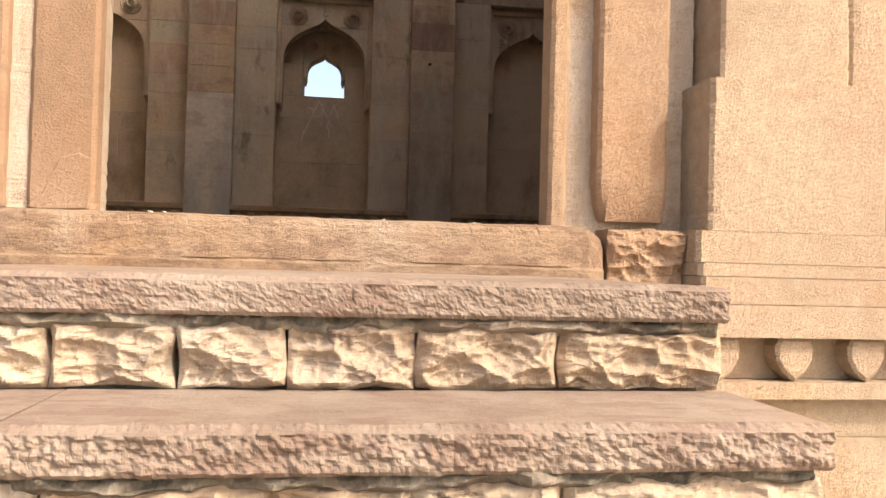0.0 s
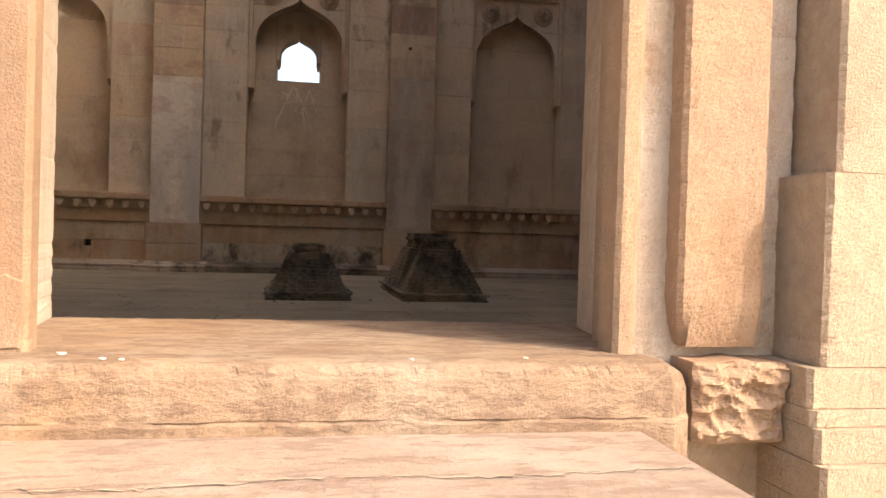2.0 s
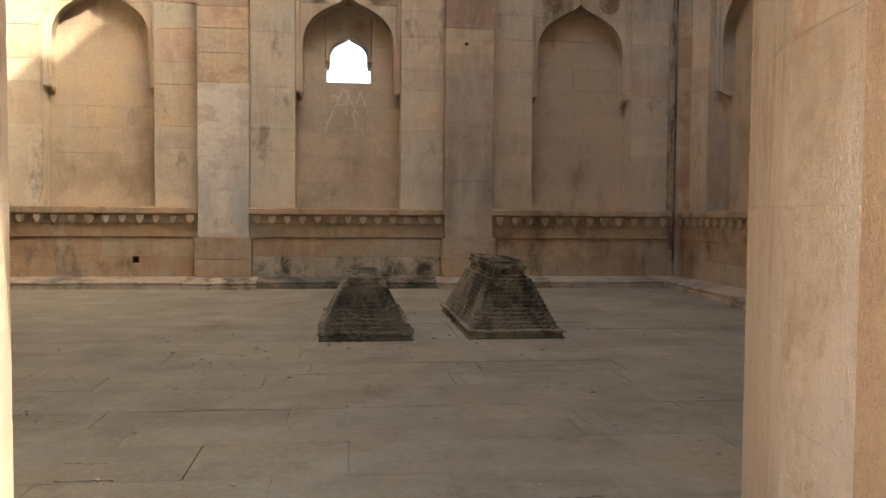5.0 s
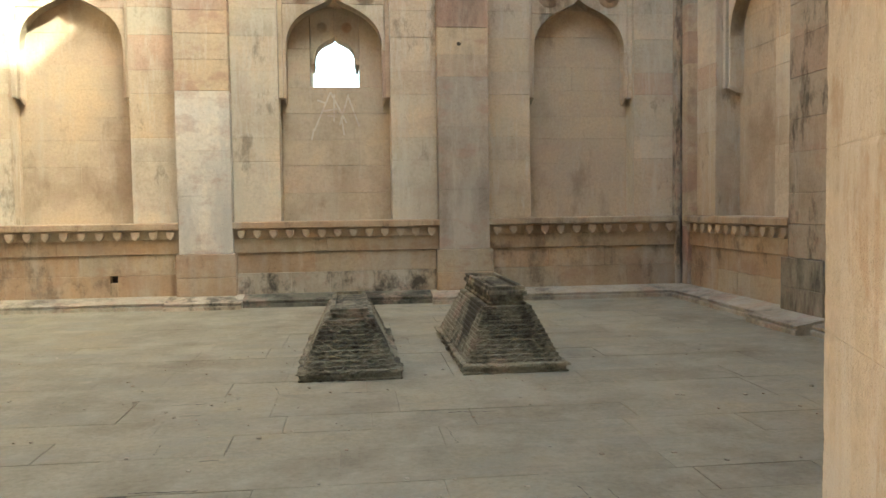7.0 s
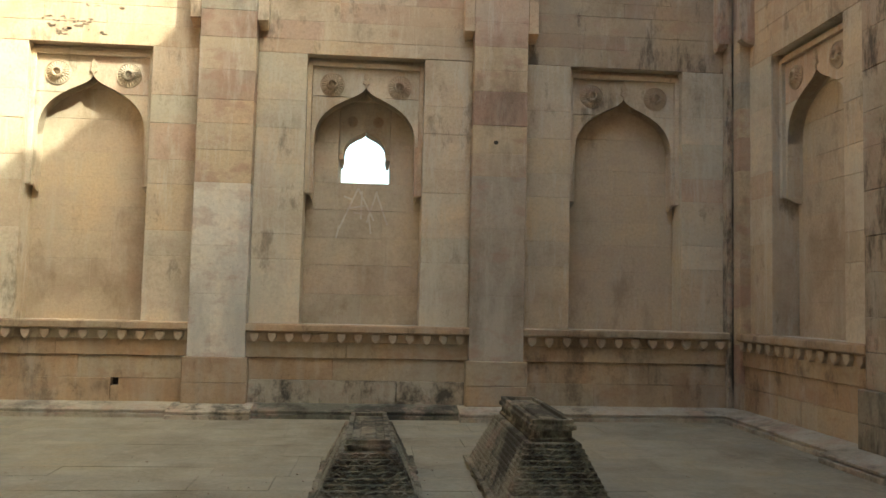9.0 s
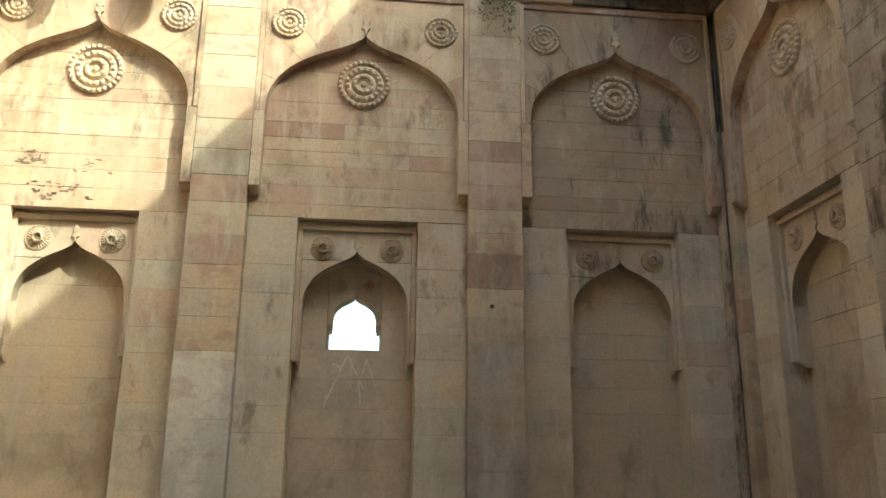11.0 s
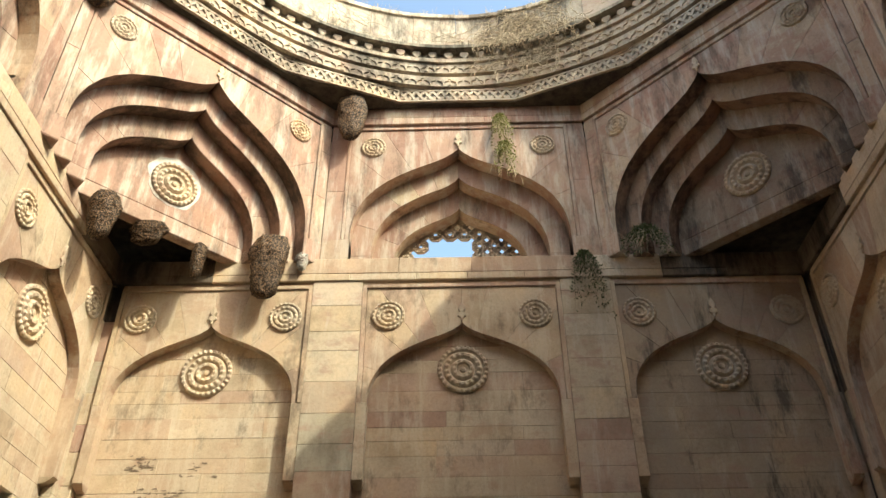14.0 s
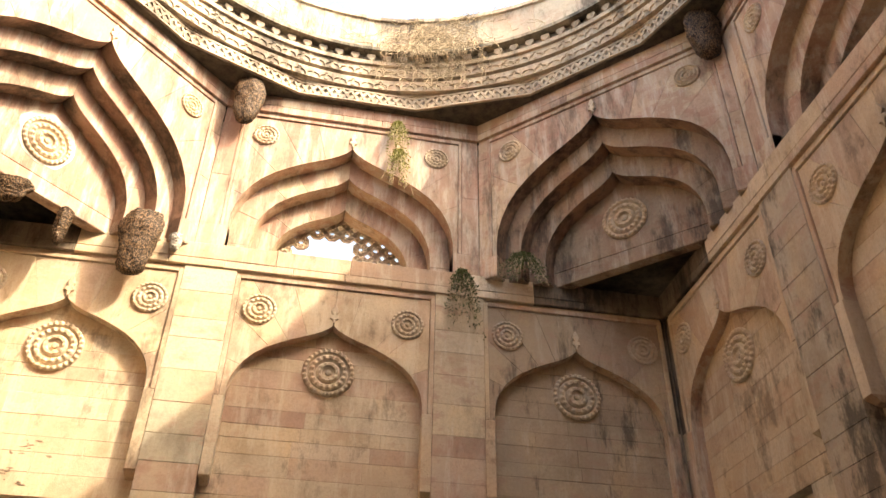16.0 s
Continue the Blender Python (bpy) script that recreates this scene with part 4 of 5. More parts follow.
# ---------------------------------------------------------------- ring of friezes and broken drum
def ring(bm, r0, r1, z0, z1, n, phase=0.0, top=True):
    """A closed ring between two radii; n sides."""
    c = []
    for i in range(n):
        a = phase + 2 * math.pi * i / n
        s, k = math.sin(a), math.cos(a)
        c.append([bm.verts.new((r * s, CY + r * k, z)) for r, z in ((r1, z0), (r0, z0), (r0, z1), (r1, z1))])
    for i in range(n):
        p, q = c[i], c[(i + 1) % n]
        for a, b in ((0, 1), (1, 2), (2, 3), (3, 0)):
            bm.faces.new((p[a], p[b], q[b], q[a]))


def circ_m(r, a, z):
    """A frame on the ring at angle a from the back wall's middle: x along, y outward."""
    return Matrix.Translation((r * math.sin(a), CY + r * math.cos(a), z)) @ pose(0, 0, 0, 0, 0, -math.degrees(a))


bm = bmesh.new()
A16 = 5.56
ring(bm, A16 / math.cos(math.pi / 16), 7.2, 13.05, 13.37, 16, math.pi / 16)
frieze = tagged(obj("frieze", bm, M_DARK), "ring of carved lattice and flower friezes under the open drum", "frieze", kind="structure")
for r, z0, z1 in ((5.60, 13.37, 13.419), (5.50, 13.42, 13.679), (5.58, 13.68, 13.759), (5.48, 13.76, 14.019), (5.42, 14.02, 14.119)):
    bm = bmesh.new()
    ring(bm, r, 7.2, z0, z1, 96)
    part("moulding", bm, M_RING, frieze)
# thin black ring: shade under the overhang put into the colour
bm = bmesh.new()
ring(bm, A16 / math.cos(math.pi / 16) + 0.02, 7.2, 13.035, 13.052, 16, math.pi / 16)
part("soffit", bm, M_BLACK, frieze, "underside painted black to stand for its shade")
bm = bmesh.new()
ring(bm, 5.52, 7.2, 14.12, 14.339, 96)
part("heart_frieze", bm, M_DARK, frieze, "dark lichened band behind the hearts")
bm = bmesh.new()
ring(bm, 5.33, 7.2, 14.34, 14.42, 96)
part("cornice", bm, M_DARK, frieze, "dark lichened cornice")
# lattice of the lowest band
bm = bmesh.new()
for s in range(16):
    a = 2 * math.pi * s / 16
    hs = A16 * math.tan(math.pi / 16)
    n = 14
    for i in range(n):
        x = -hs + (i + 0.5) * 2 * hs / n
        mm = circ_m(A16, a, 13.21)
        dx = hs / n
        for pts in ([(x - dx, -0.11), (x - dx + 0.042, -0.11), (x + dx, 0.07), (x + dx, 0.11), (x + dx - 0.042, 0.11), (x - dx, -0.07)],):
            slab(bm, pts, -0.03, 0.035, 0.004, mm)
            slab(bm, [(-p + 2 * x, q) for p, q in pts][::-1], -0.032, 0.035, 0.004, mm)
        slab(bm, [(x - 0.03, -0.02), (x, -0.05), (x + 0.03, -0.02), (x + 0.03, 0.02), (x, 0.05), (x - 0.03, 0.02)], -0.04, 0.045, 0.006, mm)
    for z0, z1 in ((-0.155, -0.11), (0.11, 0.155)):
        slab(bm, rect(-hs, hs, z0, z1), -0.035, 0.04, 0.006, circ_m(A16, a, 13.21))
part("lattice_band", bm, M_RING, frieze)["kind"] = "stuff"
bm = bmesh.new()
for r, z, n, ph in ((5.50, 13.55, 132, 0.0), (5.48, 13.89, 120, 0.5)):
    for i in range(n):
        mm = circ_m(r, 2 * math.pi * (i + ph) / n, z)
        star = []
        for j in range(8):
            q = 0.115 if j % 2 == 0 else 0.045
            star.append((q * math.cos(j * math.pi / 4), q * math.sin(j * math.pi / 4)))
        slab(bm, star, -0.03, 0.035, 0.008, mm)
        if i % 2:
            slab(bm, rect(0.09, 0.16, -0.11, -0.05), -0.02, 0.03, 0.006, mm)
            slab(bm, rect(0.09, 0.16, 0.05, 0.11), -0.02, 0.03, 0.006, mm)
part("flower_band", bm, M_RING, frieze)["kind"] = "stuff"
ME_HEART_R = shape_mesh("heart_ornament", HEART, 0.1, M_RING, 1.45, 0.012)
for i in range(108):
    child("heart_ornament", ME_HEART_R, frieze, circ_m(5.43, 2 * math.pi * (i + 0.5) / 108, 14.24))

# drum: a ring of tall slabs with a ragged top
rng = random.Random(5)
bm = bmesh.new()
ring(bm, 5.72, 7.2, 14.42, 15.2, 64)
drum = tagged(obj("drum", bm, M_DRUM), "lichen-streaked broken drum of an open dome", "wall", kind="structure")
n = 40
for i in range(n):
    a0, a1 = 2 * math.pi * i / n, 2 * math.pi * (i + 1) / n
    top = 15.62 + 0.10 * noise.noise((math.cos(a0) * 2, math.sin(a0) * 2, 3)) + rng.uniform(-0.03, 0.03)
    b = bmesh.new()
    rows = []
    steps = 4
    for r, z in ((5.60, 14.42), (5.60, top - 0.12), (5.55, top - 0.11), (5.56, top), (6.1, top + 0.02), (6.1, 14.42)):
        rows.append([b.verts.new((r * math.sin(a), CY + r * math.cos(a), z)) for a in (a0 + (a1 - a0) * (0.004 + 0.992 * j / steps) for j in range(steps + 1))])
    for p, q in zip(rows, rows[1:]):
        for j in range(steps):
            b.faces.new((p[j], p[j + 1], q[j + 1], q[j]))
    for e in (0, steps):
        f = [r[e] for r in rows]
        b.faces.new(f if e else f[::-1])
    part("drum_slab", b, M_DRUM, drum)
# flat roof round the drum
bm = bmesh.new()
c0, c1 = [], []
for i in range(64):
    a = 2 * math.pi * (i + 0.5) / 64
    s, k = math.sin(a), math.cos(a)
    q = 8.0 / max(abs(s), abs(k))
    c0.append(bm.verts.new((5.9 * s, CY + 5.9 * k, 13.5)))
    c1.append(bm.verts.new((q * s, CY + q * k, 13.5)))
for i in range(64):
    j = (i + 1) % 64
    bm.faces.new((c0[i], c0[j], c1[j], c1[i]))
tagged(obj("roof_terrace", bm, M_DRUM), "flat stone roof terrace round the drum", "roof", kind="structure")
# outer walls above the lower storey
bm = bmesh.new()
for k in range(4):
    if k == 0:
        for a, b, c, d in ((-8, -1.35, 9.2, 13.5), (1.35, 8, 9.2, 13.5), (-1.35, 1.35, 11.6, 13.5)):
            box(bm, a, b, 1.2, 2.0, c, d, turn(0))
    else:
        box(bm, -8, 8, 1.2, 2.0, 9.2, 13.5, turn(2 * k))
tagged(obj("outer_wall", bm, M_FACADE), "plain upper outer wall of the tomb", "wall", kind="structure")

# ---------------------------------------------------------------- outside: ground, stairs, facade, doorway
bm = bmesh.new()
v = [bm.verts.new(p) for p in ((-600, -600, -1.56), (600, -600, -1.56), (600, 600, -1.56), (-600, 600, -1.56))]
bm.faces.new(v)
tagged(obj("ground", bm, M_GROUND), "dry earth ground round the tomb", "ground", kind="structure")


def facet(x, y, z, scale):
    # broken-stone relief: shallow hollows that meet in ridges
    d = noise.voronoi(Vector((x, y, z)) * scale)[0]
    return 1.5 * (d[0] - 0.42) - 0.35 * min(1.0, 3 * (d[1] - d[0]))


def rough_slab(x0, x1, y0, y1, z0, z1, rng, amp=0.012, nx=150, scale=34.0):
    # a step slab whose front edge (towards -y) is hammered and chipped
    bm = bmesh.new()
    h = z1 - z0
    prof = [(y1, z1, 0), (y0 + 0.10, z1, 0), (y0 + 0.034, z1, 0), (y0 + 0.020, z1, 0.25), (y0 + 0.006, z1 - 0.1 * h, 0.7)]
    prof += [(y0, z1 - h * k / 16, 1.0) for k in range(2, 15)]
    prof += [(y0 + 0.006, z0 + 0.02 * h, 0.7), (y0 + 0.02, z0, 0.3), (y1, z0, 0)]
    cols = []
    sd = rng.uniform(0, 40)
    for i in range(nx + 1):
        x = x0 + (x1 - x0) * i / nx
        col = []
        for y, z, k in prof:
            q = 0.4 * facet(x + sd, y, z, scale) + 0.8 * noise.noise((x * 26 + sd, y * 26, z * 60)) + 0.7 * noise.noise((x * 60 + sd, y * 60, z * 110)) + 0.5 * noise.noise((x * 140 + sd, y * 60, z * 190)) if k else 0.0
            low = noise.noise((x * 5 + sd, 0, z * 8)) * 0.4 if k else 0.0
            col.append(bm.verts.new((x, y + (q + low) * k * amp, z + (q * 0.004 if 0 < k < 0.5 else 0.0))))
        cols.append(col)
    for p, q in zip(cols, cols[1:]):
        for j in range(len(prof) - 1):
            bm.faces.new((p[j], p[j + 1], q[j + 1], q[j]))
    bm.faces.new(cols[0])
    bm.faces.new(cols[-1][::-1])
    bmesh.ops.recalc_face_normals(bm, faces=bm.faces[:])
    return bm


def rubble(x0, x1, z0, z1, y0, y1, rng, fine=True, nx=0):
    # a split-faced block, its face knapped in uneven facets
    bm = bmesh.new()
    nx, nz = (nx or 64, 12 if nx else 32) if fine else (10, 6)
    g = []
    sd = rng.uniform(0, 50)
    for j in range(nz + 1):
        row = []
        for i in range(nx + 1):
            u, t = i / nx, j / nz
            x, z = x0 + (x1 - x0) * u, z0 + (z1 - z0) * t
            e = min(u * (x1 - x0), (1 - u) * (x1 - x0), t * (z1 - z0), (1 - t) * (z1 - z0)) / 0.012
            e = min(1.0, e)
            q = facet(x + sd, 0.0, z * 1.5, 13.0) * 0.024 + facet(x + sd, 3.0, z * 1.6, 38.0) * 0.007 + noise.noise((x * 14 + sd, z * 14, 4)) * 0.006 + noise.noise((x * 90 + sd, z * 90, 1)) * 0.002
            jx, jz = noise.noise((x * 18 + sd, z * 18, 7)) * 0.008, noise.noise((x * 16 + sd, z * 16, 9)) * 0.008
            row.append(bm.verts.new((x + jx, y0 - 0.014 * e - q * (0.25 + 0.75 * e), z + jz)))
        g.append(row)
    for j in range(nz):
        for i in range(nx):
            bm.faces.new((g[j][i], g[j][i + 1], g[j + 1][i + 1], g[j + 1][i]))
    edge = g[0] + [r[-1] for r in g[1:]] + g[-1][-2::-1] + [r[0] for r in g[-2:0:-1]]
    back = [bm.verts.new((p.co.x, y1, p.co.z)) for p in edge]
    for i in range(len(edge)):
        j = (i + 1) % len(edge)
        bm.faces.new((edge[j], edge[i], back[i], back[j]))
    return bm


SX0, SX1 = -0.62, 0.83
rng = random.Random(8)
bm = bmesh.new()
for i in range(11):
    yy, zz = -13.60 - 0.27 * i, 0.22 - 0.18 * i
    box(bm, SX0 + 0.02, SX1 - 0.02 , yy + 0.04, -12.6, zz - 0.13 - 0.001 * i, zz - 0.01)
stair = tagged(obj("stair", bm, M_DARK), "flight of worn sandstone steps on rubble courses", "stair", kind="structure")
for i in range(10):
    y0, zt = -13.64 - 0.27 * i, 0.28 - 0.18 * i
    y1 = -12.6 if i == 0 else y0 + 0.30
    x0, x1 = SX0, SX1 + 0.012 * min(i, 1)
    splits = [x0, x1] if i == 0 else [x0, -0.14 - 0.1 * (i % 2), x1]
    for a, b in zip(splits, splits[1:]):
        part("step_slab", rough_slab(a + 0.002, b - 0.002, y0, y1, zt - 0.062, zt, rng, 0.005 if i == 0 else 0.0075, 420 if i < 3 else 24, 150.0 if i == 0 else 85.0), M_STEP, stair)
    part("mortar_joint", rubble(x0 + 0.01, x1 - 0.005, zt - 0.088, zt - 0.05, y0 + 0.036, y0 + 0.2, rng, i < 3, 300), M_LICHEN, stair, "dark lichened mortar")
    cuts = [x0, -0.27, -0.08, 0.09, 0.30, 0.54, x1] if i == 0 else None
    if cuts is None:
        cuts, x = [x0], x0
        while x < x1 - 0.3:
            x += rng.uniform(0.17, 0.3)
            cuts.append(x)
        cuts[-1] = x1
    for a, b in zip(cuts, cuts[1:]):
        part("rubble_block", rubble(a + 0.0025, b - 0.0025, zt - 0.178, zt - 0.075, y0 + 0.035, y0 + 0.2, rng, i < 3), M_RUBBLE, stair)

# old cracks
def crack(pts, z, width, seed, parent, mat=None, label="fine dark crack"):
    bm = bmesh.new()
    rng = random.Random(seed)
    left, right = [], []
    for (xa, ya), (xb, yb) in zip(pts, pts[1:]):
        n = max(3, int(math.hypot(xb - xa, yb - ya) / 0.018))
        for i in range(n):
            u = i / n
            x, y = xa + (xb - xa) * u + rng.gauss(0, 0.004), ya + (yb - ya) * u + rng.gauss(0, 0.006)
            s = width * rng.uniform(0.15, 1.0)
            left.append(bm.verts.new((x - s * 0.3, y - s, z)))
            right.append(bm.verts.new((x + s * 0.3, y + s, z)))
    for i in range(len(left) - 1):
        bm.faces.new((left[i], left[i + 1], right[i + 1], right[i]))
    return part("crack", bm, mat or M_BLACK, parent, label)


crack([(-0.62, -12.99), (-0.2, -13.0), (0.1, -12.96), (0.4, -12.985), (0.83, -12.95)], 0.2815, 0.0022, 1, stair)
crack([(-0.62, -12.985), (-0.2, -12.993), (0.1, -12.955), (0.4, -12.978), (0.8, -12.945)], 0.2822, 0.003, 7, stair, M_RUBBLE, "crumbled pale mortar in the joint")
crack([(-0.3, -13.25), (0.0, -13.2), (0.3, -13.28)], 0.2815, 0.002, 2, stair)

# facade -------------------------------------------------------
bm = bmesh.new()
box(bm, 1.25, 8.0, -12.45, -11.6, -1.6, 9.2)
box(bm, -8.0, -0.95, -12.45, -11.6, -1.6, 9.2)
box(bm, -0.95, 1.25, -12.42, -11.6, 2.55, 9.2)
box(bm, -0.95, 1.25, -12.5, -11.6, -1.6, 0.30)
box(bm, -8, 8, -13.0, -12.4, 9.0, 9.4)
facade = tagged(obj("facade", bm, M_FACADE), "yellow sandstone facade with stepped door reveals", "wall", kind="structure")


def chipped(x0, x1, y0, y1, z0, z1, chip=0.012, amp=0.004, nz=26, seed=0.0, foot=0.0):
    """An upright dressed stone with worn arrises; foot: how far its lower end is broken away."""
    bm = bmesh.new()
    rows = []
    b = 0.012
    nz *= 4
    for j in range(nz + 1):
        z = z0 + (z1 - z0) * j / nz
        f = foot * max(0.0, 1 - (z - z0) / 0.12) ** 1.5
        row = []
        for i, (x, y) in enumerate(((x0, y1), (x0, y0 + b), (x0 + b, y0), (x0 + min(0.035, (x1 - x0) * 0.35), y0), (x1 - min(0.035, (x1 - x0) * 0.35), y0), (x1 - b, y0), (x1, y0 + b), (x1, y1))):
            side = 0 if i < 4 else 1
            q = 0.4 * noise.noise((seed + side * 5.3, z * 7, 0)) + 0.5 * noise.noise((seed + side * 5.1, z * 30, 2)) + 0.25 * noise.noise((seed + side * 3.1, z * 75, 5))
            flat = noise.noise((seed + i * 1.7, z * 3, 8))
            cx = -1 if i > 4 else 1
            wear = chip * max(0.0, q) if i in (1, 2, 5, 6) else 0
            row.append(bm.verts.new((x + cx * wear + (cx * f * 0.6 if i in (1, 2) else 0), y + wear * 0.8 + amp * flat * (1 if 1 <= i <= 6 else 0) + f * (0.9 if i in (1, 2) else 0.5 if 2 < i < 7 else 0), z)))
        rows.append(row)
    for p, q in zip(rows, rows[1:]):
        for i in range(7):
            bm.faces.new((p[i], p[i + 1], q[i + 1], q[i]))
    bm.faces.new(rows[0][::-1])
    bm.faces.new(rows[-1])
    return bm


# stepped mouldings beside the door: (x0, x1, front, foot, seed)
T = 2.56
part("door_architrave", chipped(0.825, 0.885, -12.505, -12.40, 0.43, T, 0.006, 0.002, 40, 1.0), M_JAMB, facade)
part("door_architrave", chipped(-0.70, -0.515, -12.505, -12.44, 0.43, T, 0.008, 0.003, 40, 2.0), M_JAMB, facade)
part("recess_strip", chipped(0.885, 1.0, -12.42, -12.2, 0.43, T, 0.004, 0.002, 30, 3.0), M_JAMB, facade)
part("door_pilaster", chipped(0.962, 1.19, -12.565, -12.1, 0.455, T, 0.012, 0.003, 50, 4.0, 0.05), M_JAMB, facade)
part("recess_strip", chipped(1.17, 1.34, -12.46, -12.1, 0.43, T, 0.004, 0.002, 30, 5.0), M_JAMB, facade)
part("recess_strip", chipped(-0.79, -0.70, -12.47, -12.1, 0.43, T, 0.004, 0.002, 30, 6.0), M_JAMB, facade)
part("door_pilaster", chipped(-1.05, -0.755, -12.53, -12.1, 0.44, T, 0.012, 0.003, 40, 7.0, 0.04), M_JAMB, facade)
# piers of pecked blocks
for s, xs in ((1, 1.265), (-1, -1.03)):
    for a, b, z0, z1, y, seed in ((0.0, 0.58, 0.43, 0.885, -12.69, 11.0), (0.582, 1.4, 0.43, 0.885, -12.685, 12.0), (0.045, 0.47, 0.89, 1.62, -12.66, 13.0), (0.472, 1.4, 0.89, 1.62, -12.65, 14.0), (0.045, 0.5, 1.625, T, -12.66, 15.0), (0.502, 1.4, 1.625, T, -12.66, 16.0)):
        x0, x1 = (xs + a, xs + b) if s > 0 else (xs - b, xs - a)
        part("facade_block", chipped(x0, x1, y, -12.3, z0, z1, 0.012, 0.005, 26, seed + s), M_FACADE, facade)
# spalled foot of the architrave
bm = bmesh.new()
slab(bm, [(-0.695, 0.44), (-0.66, 0.435), (-0.53, 0.44), (-0.522, 0.50), (-0.524, 0.585), (-0.56, 0.60), (-0.61, 0.585), (-0.63, 0.54), (-0.655, 0.48)], -12.5095, 0.012, 0.003)
part("spalled_patch", bm, M_JAMB, facade, "flaked sandstone patch with an open crack")
# base mouldings that run out from the door on both sides
for s, xs in ((1, 1.225), (-1, -0.99)):
    for z0, z1, y, seed in ((0.335, 0.428, -12.70, 1.0), (0.295, 0.333, -12.715, 2.0), (0.215, 0.293, -12.735, 3.0), (0.12, 0.213, -12.76, 4.0), (-0.01, 0.118, -12.66, 5.0), (-0.06, -0.012, -12.74, 6.0), (-0.18, -0.062, -12.68, 7.0), (-1.56, -0.182, -12.70, 8.0)):
        x0, x1 = (xs, xs + 3.0) if s > 0 else (xs - 3.0, xs)
        part("base_moulding", chipped(x0, x1, y, -12.3, z0, z1, 0.006, 0.002, 10, 40 + seed), M_FACADE, facade)
for i in range(12):
    child("heart_ornament", ME_HEART_F, facade, Matrix.Translation((1.29 + 0.232 * i, -12.73, 0.062)))
# broken stone at the sill's end
bm = rubble(0.985, 1.225, 0.235, 0.428, -12.605, -12.3, random.Random(61))
part("broken_stone", bm, M_JAMB, facade, "broken weathered base stone")
bm = chipped(-1.05, -0.80, -12.62, -12.3, 0.24, 0.425, 0.02, 0.01, 16, 23.0, 0.0)
part("broken_stone", bm, M_JAMB, facade, "broken weathered base stone")

# threshold: a thick moulded sill, its hall side falling to the floor
bm = bmesh.new()
prof = [(-12.30, 0.2), (-12.665, 0.2), (-12.665, 0.302), (-12.66, 0.308), (-12.661, 0.313), (-12.654, 0.36), (-12.650, 0.396), (-12.643, 0.413), (-12.627, 0.428), (-12.60, 0.432), (-12.2, 0.43), (-11.76, 0.428), (-11.75, 0.41), (-11.75, -0.05)]
nx = 300
cols = []
for i in range(nx + 1):
    x = -0.86 + 1.83 * i / nx
    col = []
    for j, (y, z) in enumerate(prof):
        q = noise.noise((x * 6, j * 2.1, 1)) + 0.7 * noise.noise((x * 25, j * 4.0, 3))
        end = max(0.0, 1 - (0.97 - x) / 0.06)
        chip = max(0.0, noise.noise((x * 34, 5, 2)) + 0.6 * noise.noise((x * 80, 9, 4))) if j in (7, 8) else 0.0
        q += chip * 1.8 if j == 7 else -chip * 1.6
        k = 0.006 if 1 <= j <= 9 else 0.002
        col.append(bm.verts.new((x, y + q * k + (0.05 * end if 1 <= j <= 9 else 0), z + q * k * 0.5 - (0.03 * end if 4 <= j <= 10 else 0))))
    cols.append(col)
for p, q in zip(cols, cols[1:]):
    for j in range(len(prof) - 1):
        bm.faces.new((q[j], q[j + 1], p[j + 1], p[j]))
bm.faces.new(cols[0])
bm.faces.new(cols[-1][::-1])
bmesh.ops.recalc_face_normals(bm, faces=bm.faces[:])
sill = tagged(obj("door_sill", bm, M_SILL), "worn moulded sandstone door sill", "door sill", kind="structure")
crack([(0.31, -11.80), (0.30, -11.95), (0.27, -12.1)], 0.4325, 0.003, 3, sill)
crack([(-0.5, -12.54), (-0.1, -12.56), (0.3, -12.53), (0.9, -12.55)], 0.434, 0.0022, 4, sill)

# splayed jambs and lintel through the wall
def prism(pts, z0, z1):
    b = bmesh.new()
    n = len(pts)
    cx, cy = sum(p[0] for p in pts) / n, sum(p[1] for p in pts) / n
    steps = max(2, int((z1 - z0) / 0.012))
    rows = []
    for j in range(steps + 1):
        z = z0 + (z1 - z0) * j / steps
        end = max(0.0, 1 - min(z - z0, z1 - z) / 0.012)
        row = []
        for x, y in pts:
            q = max(0.0, 0.5 * noise.noise((x * 9 + 2, y * 9, z * 9)) + 0.5 * noise.noise((x * 7, y * 7, z * 30)) + 0.25 * noise.noise((x * 5, y * 5, z * 80)))
            d = Vector((cx - x, cy - y)).normalized() * (0.014 * q + 0.003 * end)
            row.append(b.verts.new((x + d.x, y + d.y, z)))
        rows.append(row)
    b.faces.new(rows[0][::-1])
    b.faces.new(rows[-1])
    for p, q in zip(rows, rows[1:]):
        for i in range(n):
            j = (i + 1) % n
            b.faces.new((p[i], p[j], q[j], q[i]))
    return b


zs = [0.40, 1.245, 1.62, 2.3, T]
jamb_r = tagged(new("door_1"), "open doorway lined with splayed sandstone jambs", "doorway", kind="structure")
for a, b in zip(zs, zs[1:]):
    part("jamb_stone", prism([(0.86, -12.49), (1.3, -12.49), (1.6, -11.21), (1.20, -11.21), (1.005, -11.76), (0.955, -12.16), (0.92, -12.2)], a + 0.0004, b - 0.0004), M_REVEAL, jamb_r)
    part("jamb_stone", prism([(-0.54, -12.49), (-0.60, -12.2), (-0.63, -12.16), (-0.675, -11.76), (-0.865, -11.21), (-1.3, -11.21), (-1.0, -12.49)], a + 0.0004, b - 0.0004), M_REVEAL, jamb_r)
part("jamb_stone", prism([(1.0, -11.755), (1.6, -11.755), (1.6, -11.21), (1.20, -11.21)], -0.05, 0.398), M_REVEAL, jamb_r)
